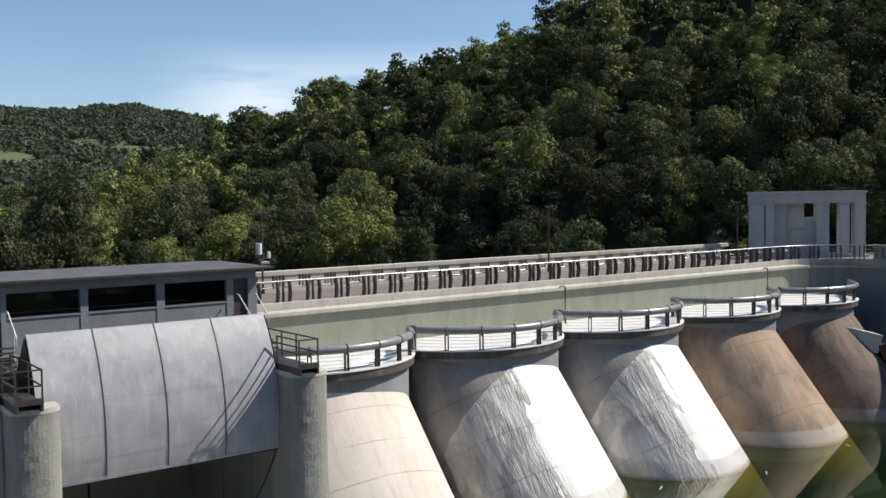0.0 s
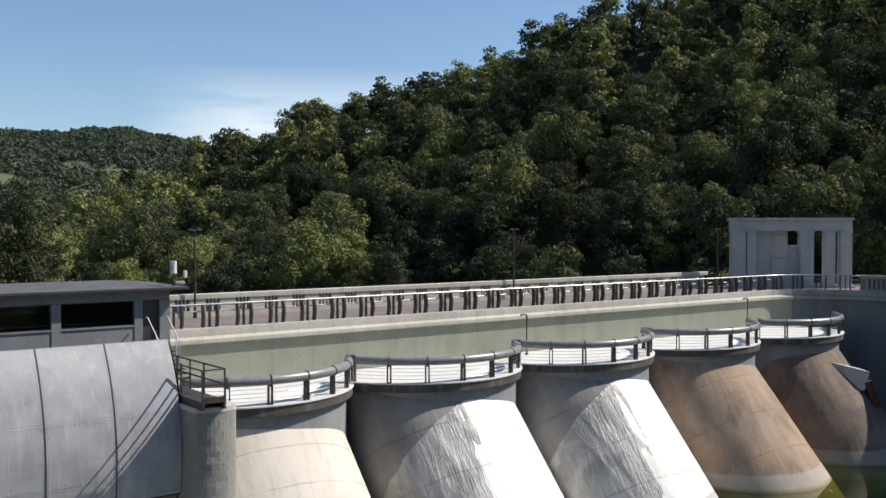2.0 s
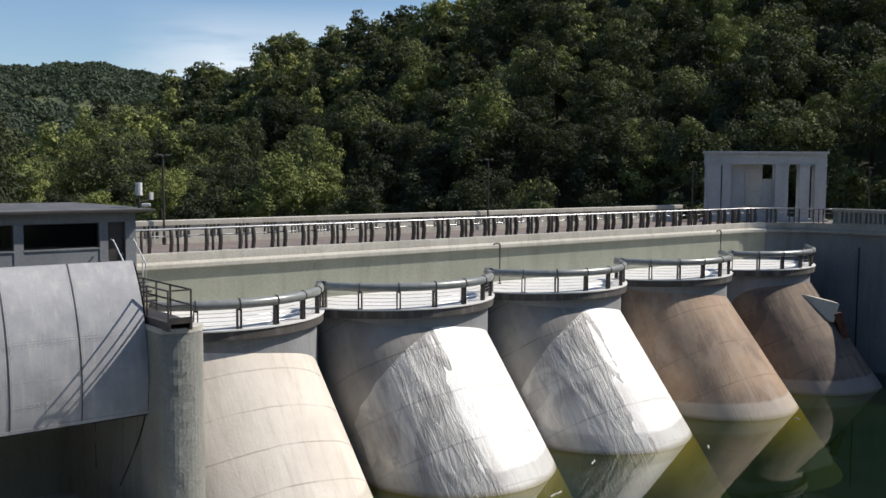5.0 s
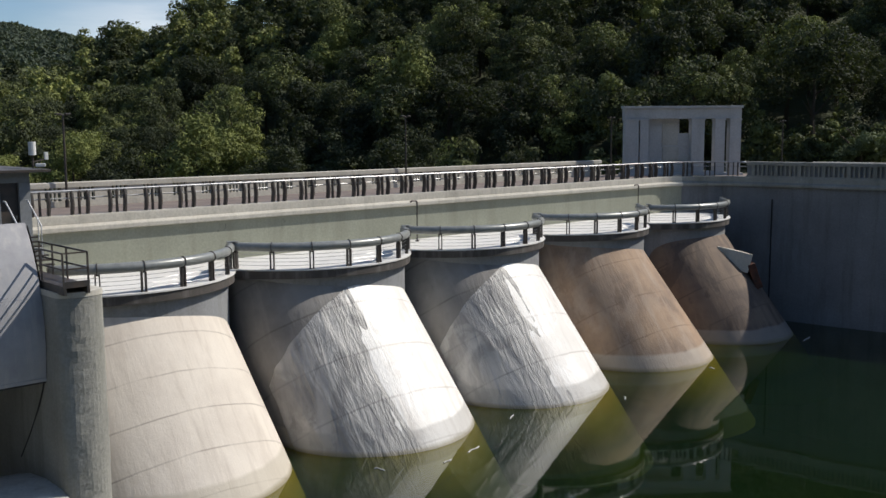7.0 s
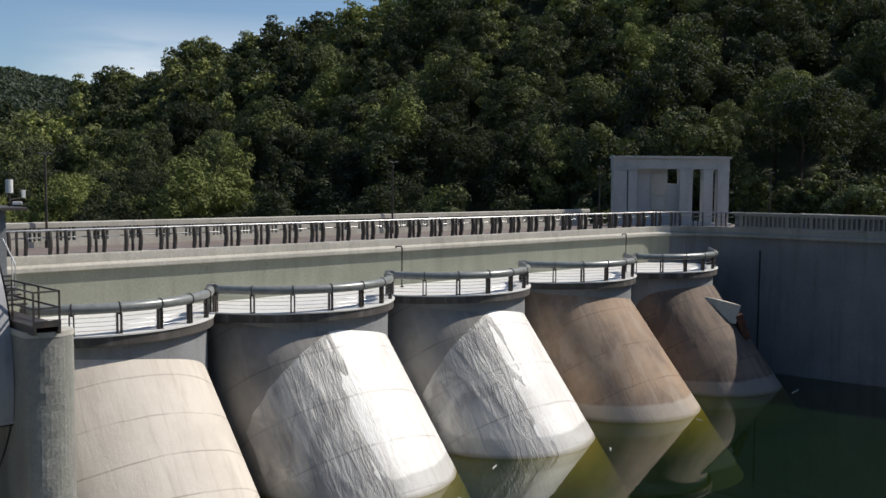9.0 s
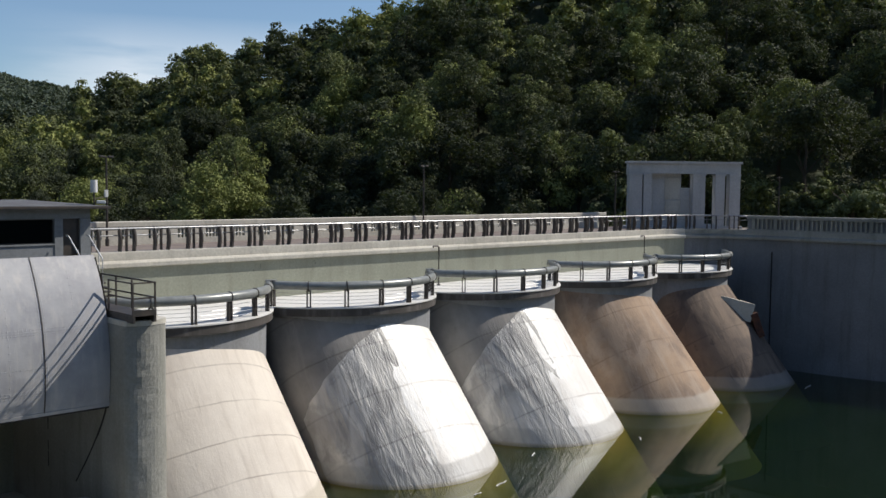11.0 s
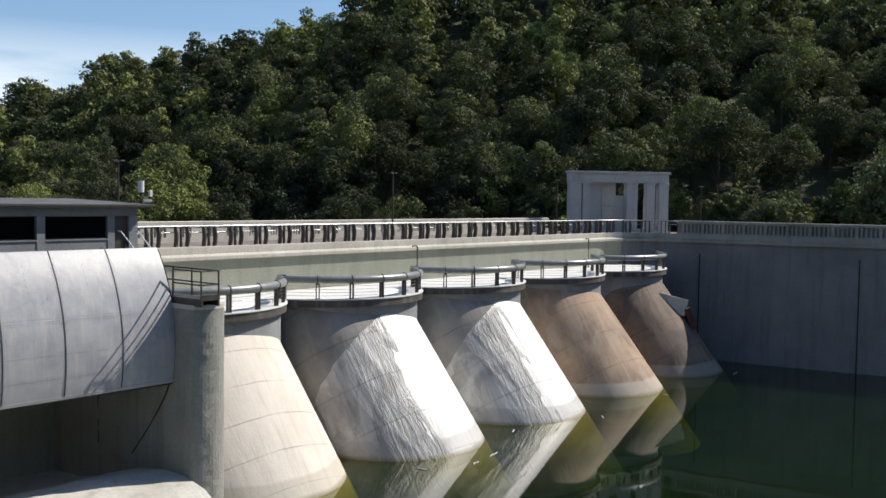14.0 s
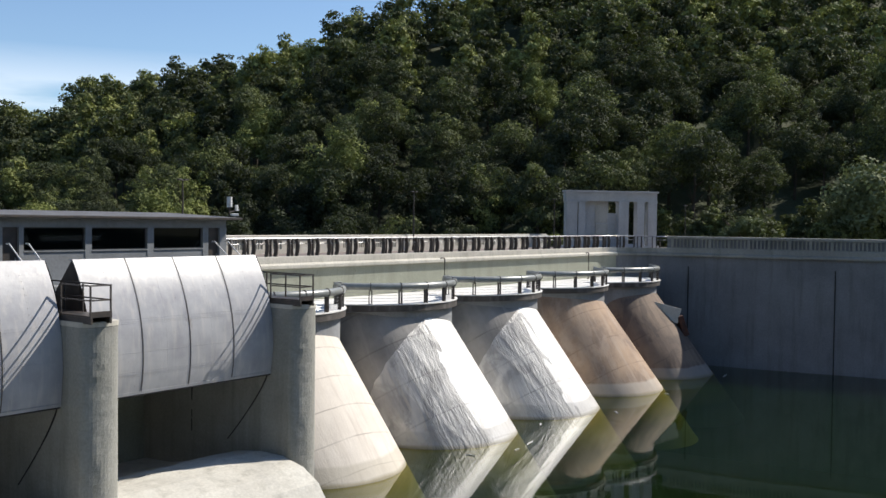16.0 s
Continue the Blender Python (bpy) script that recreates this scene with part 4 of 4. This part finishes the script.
# ---- outlet box on the last dome ----
t = thing("outlet_box", "pale concrete outlet box with rusted flap on the dome", "outlet")
part("chute", box(bmesh.new(), (64.75, 36.45, 4.95), (2.4, 1.3, 1.25), 0.03, -40, Matrix.Rotation(radians(14), 4, "Y")), M_COPE, t)
part("flap", box(bmesh.new(), (65.85, 35.35, 3.85), (0.5, 1.2, 1.7), 0.05, -45, Matrix.Rotation(radians(-20), 4, "Y")), M_RUST, t, "rusted steel flap")

# dark joints in the wing wall
for (x, y), h in (((70.9, 36.9), -82), ((72.72, 25.1), -81)):
    part("joint", box(bmesh.new(), (x, y, 4.0), (0.08, 0.05, 9.0), 0, h), M_BLACK, dam, "dark vertical joint")


# ---- trees ----
def crown(rng, n_leaf, size, rx, rz, clumps):
    """A crown of many leaf sprays on rounded clumps, with gaps between and an uneven outline."""
    cents, rads = [], []
    lobes = rng.uniform(0, math.tau, 3)
    lean = rng.uniform(-0.25, 0.25, 2) * rx
    for k in range(clumps):
        a, b = rng.uniform(0, math.tau), math.acos(rng.uniform(-0.8, 1.0))
        f = rng.uniform(0.35, 0.92) * (1 + 0.14 * math.sin(2 * a + lobes[0]) + 0.12 * math.sin(3 * a + lobes[1]) * math.sin(3 * b + lobes[2]))
        up = math.cos(b)
        wide = 1.0 - 0.35 * max(0.0, up)
        cents.append((rx * f * wide * math.sin(b) * math.cos(a) + lean[0] * up, rx * f * wide * math.sin(b) * math.sin(a) + lean[1] * up, rz * 0.95 * f * up))
        rads.append(rx * (0.13 + 0.22 * rng.uniform() ** 1.3))
    cents, rads = np.array(cents), np.array(rads)
    pick = rng.choice(clumps, n_leaf, p=rads ** 2 / np.sum(rads ** 2))
    d = rng.normal(size=(n_leaf, 3))
    d /= np.linalg.norm(d, axis=1)[:, None]
    d[:, 2] = np.where(rng.uniform(size=n_leaf) < 0.5, np.abs(d[:, 2]), d[:, 2])
    deep = 1.10 - 0.5 * rng.uniform(0, 1, n_leaf) ** 1.6
    pos = cents[pick] + d * (rads[pick] * deep)[:, None] * np.array((1, 1, 0.8))
    nrm = d + rng.normal(scale=0.45, size=(n_leaf, 3)) + np.array((0, 0, 0.2))
    nrm /= np.linalg.norm(nrm, axis=1)[:, None]
    t1 = np.cross(nrm, rng.normal(size=(n_leaf, 3)))
    t1 /= np.linalg.norm(t1, axis=1)[:, None]
    t2 = np.cross(nrm, t1)
    s = (size * rng.uniform(0.5, 1.35, n_leaf))[:, None]
    tri = np.stack((pos - t1 * s - t2 * s * 0.5, pos + t1 * s - t2 * s * 0.35, pos + t2 * s * 0.9), axis=1)
    return tri.reshape(-1, 3), np.repeat(rng.uniform(0, 1, clumps)[pick], 3)


def leaves_mesh(name, verts, spray, material):
    """Three points a leaf spray."""
    n = len(verts) // 3
    me = bpy.data.meshes.new(name)
    me.vertices.add(3 * n)
    me.vertices.foreach_set("co", np.asarray(verts, dtype=np.float32).ravel())
    me.loops.add(3 * n)
    me.loops.foreach_set("vertex_index", np.arange(3 * n, dtype=np.int32))
    me.polygons.add(n)
    me.polygons.foreach_set("loop_start", np.arange(0, 3 * n, 3, dtype=np.int32))
    me.polygons.foreach_set("loop_total", np.full(n, 3, dtype=np.int32))
    me.update(calc_edges=True)
    me.attributes.new("spray", "FLOAT", "POINT").data.foreach_set("value", np.asarray(spray, dtype=np.float32))
    me.materials.append(material)
    return me


def trunk_bm(rng, h):
    bm = bmesh.new()
    pts = [(0.12 * rng.normal() * k / 4, 0.12 * rng.normal() * k / 4, h * 0.62 * k / 4) for k in range(5)]
    for k in range(4):
        rod(bm, pts[k], pts[k + 1], 0.22 - 0.035 * k, 6, 0.22 - 0.035 * (k + 1))
    for k in range(5):
        a = rng.uniform(0, math.tau)
        b = Vector(pts[rng.integers(2, 5)])
        rod(bm, b, b + Vector((math.cos(a) * 1.9, math.sin(a) * 1.9, rng.uniform(0.8, 2.2))), 0.08, 5, 0.02)
    return bm


rng = np.random.default_rng(7)
KINDS = []
for k in range(8):
    h = (10.5, 12.0, 9.0, 11.0, 13.0, 8.0, 10.0, 11.5)[k]
    rx = (3.7, 3.9, 3.5, 4.1, 3.4, 3.2, 3.9, 3.0)[k]
    rz = (3.9, 4.6, 3.3, 3.9, 5.2, 3.1, 3.6, 5.0)[k]
    cr = crown(rng, 7000, 0.13, rx, rz, 62)
    KINDS.append((h, rz, cr, crown(rng, 1500, 0.27, rx, rz, 46)))
spots = []
step = 5.7
for i in range(-8, 60):
    for j in range(0, 60):
        x, y = -20 + i * step + rng.uniform(-2, 2), -25 + j * step + rng.uniform(-2, 2)
        dx, dy = x - P0[0], y - P0[1]
        r, az = math.hypot(dx, dy), math.degrees(math.atan2(dy, dx))
        if not 9 < az < 84 or y < 56 and x < 86 or y < 46 and x < 99 or az < 19 and r < 116 or az < 27 and r < 102:
            continue
        foot, top, _ = hill(az)
        if foot - 3 < r < top + 26:
            spots.append((r - foot, x, y))
spots.sort()
near, rest = spots[:235], spots[235:]
base_trees = {}
for n, (_, x, y) in enumerate(near):
    k = int(rng.integers(0, 8))
    h, rz, (cr, tones), _ = KINDS[k]
    s = rng.uniform(0.68, 1.3)
    m = pose(x, y, land(x, y) - 0.3, 0, 0, rng.uniform(0, 360)) @ Matrix.Diagonal((s, s * rng.uniform(0.85, 1.1), s * rng.uniform(0.85, 1.15), 1))
    if k not in base_trees:
        t = thing("tree", "broadleaf tree with dense green crown on the hillside", "tree", "trees of the hillside wood")
        part("trunk", trunk_bm(rng, h), M_BARK, t)
        c = new("crown", leaves_mesh("crown", cr + np.array((0, 0, h - rz)), tones, M_LEAF))
        c.parent = t
        t.matrix_basis = m
        base_trees[k] = t
    else:
        t = copy_thing(base_trees[k], pose(0, 0, 0))
        t.matrix_basis = m
chunks, sprays = [], []
for _, x, y in rest:
    k = int(rng.integers(0, 8))
    h, rz, _, (cr, tones) = KINDS[k]
    sprays.append(tones)
    s, a = rng.uniform(0.75, 1.28), rng.uniform(0, math.tau)
    rot = np.array(((math.cos(a), -math.sin(a), 0), (math.sin(a), math.cos(a), 0), (0, 0, 1)))
    chunks.append(((cr + np.array((0, 0, h - rz))) * s) @ rot.T + np.array((x, y, land(x, y) - 2.2)))
for _ in range(150):
    az = rng.uniform(14, 46)
    r = hill(az)[0] + rng.uniform(-7, 5)
    x, y = P0[0] + r * math.cos(radians(az)), P0[1] + r * math.sin(radians(az))
    if y < 52 and x < 92:
        continue
    h, rz, _, (cr, tones) = KINDS[int(rng.integers(0, 8))]
    a, s = rng.uniform(0, math.tau), rng.uniform(0.35, 0.7)
    rot = np.array(((math.cos(a), -math.sin(a), 0), (math.sin(a), math.cos(a), 0), (0, 0, 1)))
    chunks.append((cr + np.array((0, 0, rz * 0.8))) * s @ rot.T + np.array((x, y, land(x, y))))
    sprays.append(tones)
wood = new("woodland", leaves_mesh("woodland", np.concatenate(chunks), np.concatenate(sprays), M_LITLEAF))
tint = wood.data.attributes.new("tint", "FLOAT", "POINT")
tint.data.foreach_set("value", np.repeat(rng.uniform(0, 1, len(chunks)), [len(c) for c in chunks]).astype(np.float32))
tagged(wood, "dense broadleaf wood covering the upper hillside", "woodland", kind="stuff")

# far woods on the distant hills
bits, sprays = [], []
for _ in range(9000):
    az, r = rng.uniform(60, 84), math.sqrt(rng.uniform(430 ** 2, 1320 ** 2))
    x, y = P0[0] + r * math.cos(radians(az)), P0[1] + r * math.sin(radians(az))
    meadow = noise.noise((az * 0.28, r * 0.017, 7.0))
    if r < 860 and meadow > 0.12 or r > 1150 and meadow > 0.42:
        continue
    cr, tones = crown(rng, 40, 1.25, 5.0, 4.2, 9)
    sprays.append(tones)
    bits.append(cr * rng.uniform(0.7, 1.4) + np.array((x, y, land(x, y) + 2.6)))
far_wood = new("far_woodland", leaves_mesh("far_woodland", np.concatenate(bits), np.concatenate(sprays), M_HAZELEAF))
tagged(far_wood, "distant woods on rolling hills with haze in their colour", "woodland", kind="stuff")


# a pale shrub and a large tree beyond the wing wall
def lone(name, label, x, y, z, h, rx, rz, n, size, clumps):
    t = thing(name, label, name.replace("_", " "))
    part("trunk", trunk_bm(rng, h), M_BARK, t)
    cr, tones = crown(rng, n, size, rx, rz, clumps)
    c = new("crown", leaves_mesh("crown", cr + np.array((0, 0, h - rz)), tones, M_PINE))
    c.parent = t
    t.location = (x, y, z)


lone("shrub", "rounded pale green shrub behind the wing wall", 91.5, 39.9, 9.3, 4.1, 2.7, 1.8, 5200, 0.13, 40)
lone("tree", "large spreading pale green tree beyond the wing", 104.0, 29.5, 9.2, 9.5, 7.5, 4.6, 14000, 0.22, 80)

# drift on the water by the domes
for x, y, a, l in ((40.6, 33.4, 30, 0.7), (36.0, 31.3, 12, 0.9), (34.2, 31.0, 5, 0.5), (47.0, 31.6, 40, 0.6), (66.5, 31.8, 10, 1.4), (55.5, 31.9, 70, 0.4), (31.6, 32.2, 100, 0.5)):
    t = thing("driftwood", "small bleached branch floating on the water", "driftwood", "floating branches", at=(x, y, 0.0))
    t.rotation_euler.z = radians(a)
    bm = tube(bmesh.new(), [(-l / 2, 0, 0.0), (-l / 6, 0.03, 0.02), (l / 5, -0.02, 0.015), (l / 2, 0.04, 0.0)], 0.035, 6)
    part("branch", bm, M_SILL, t)
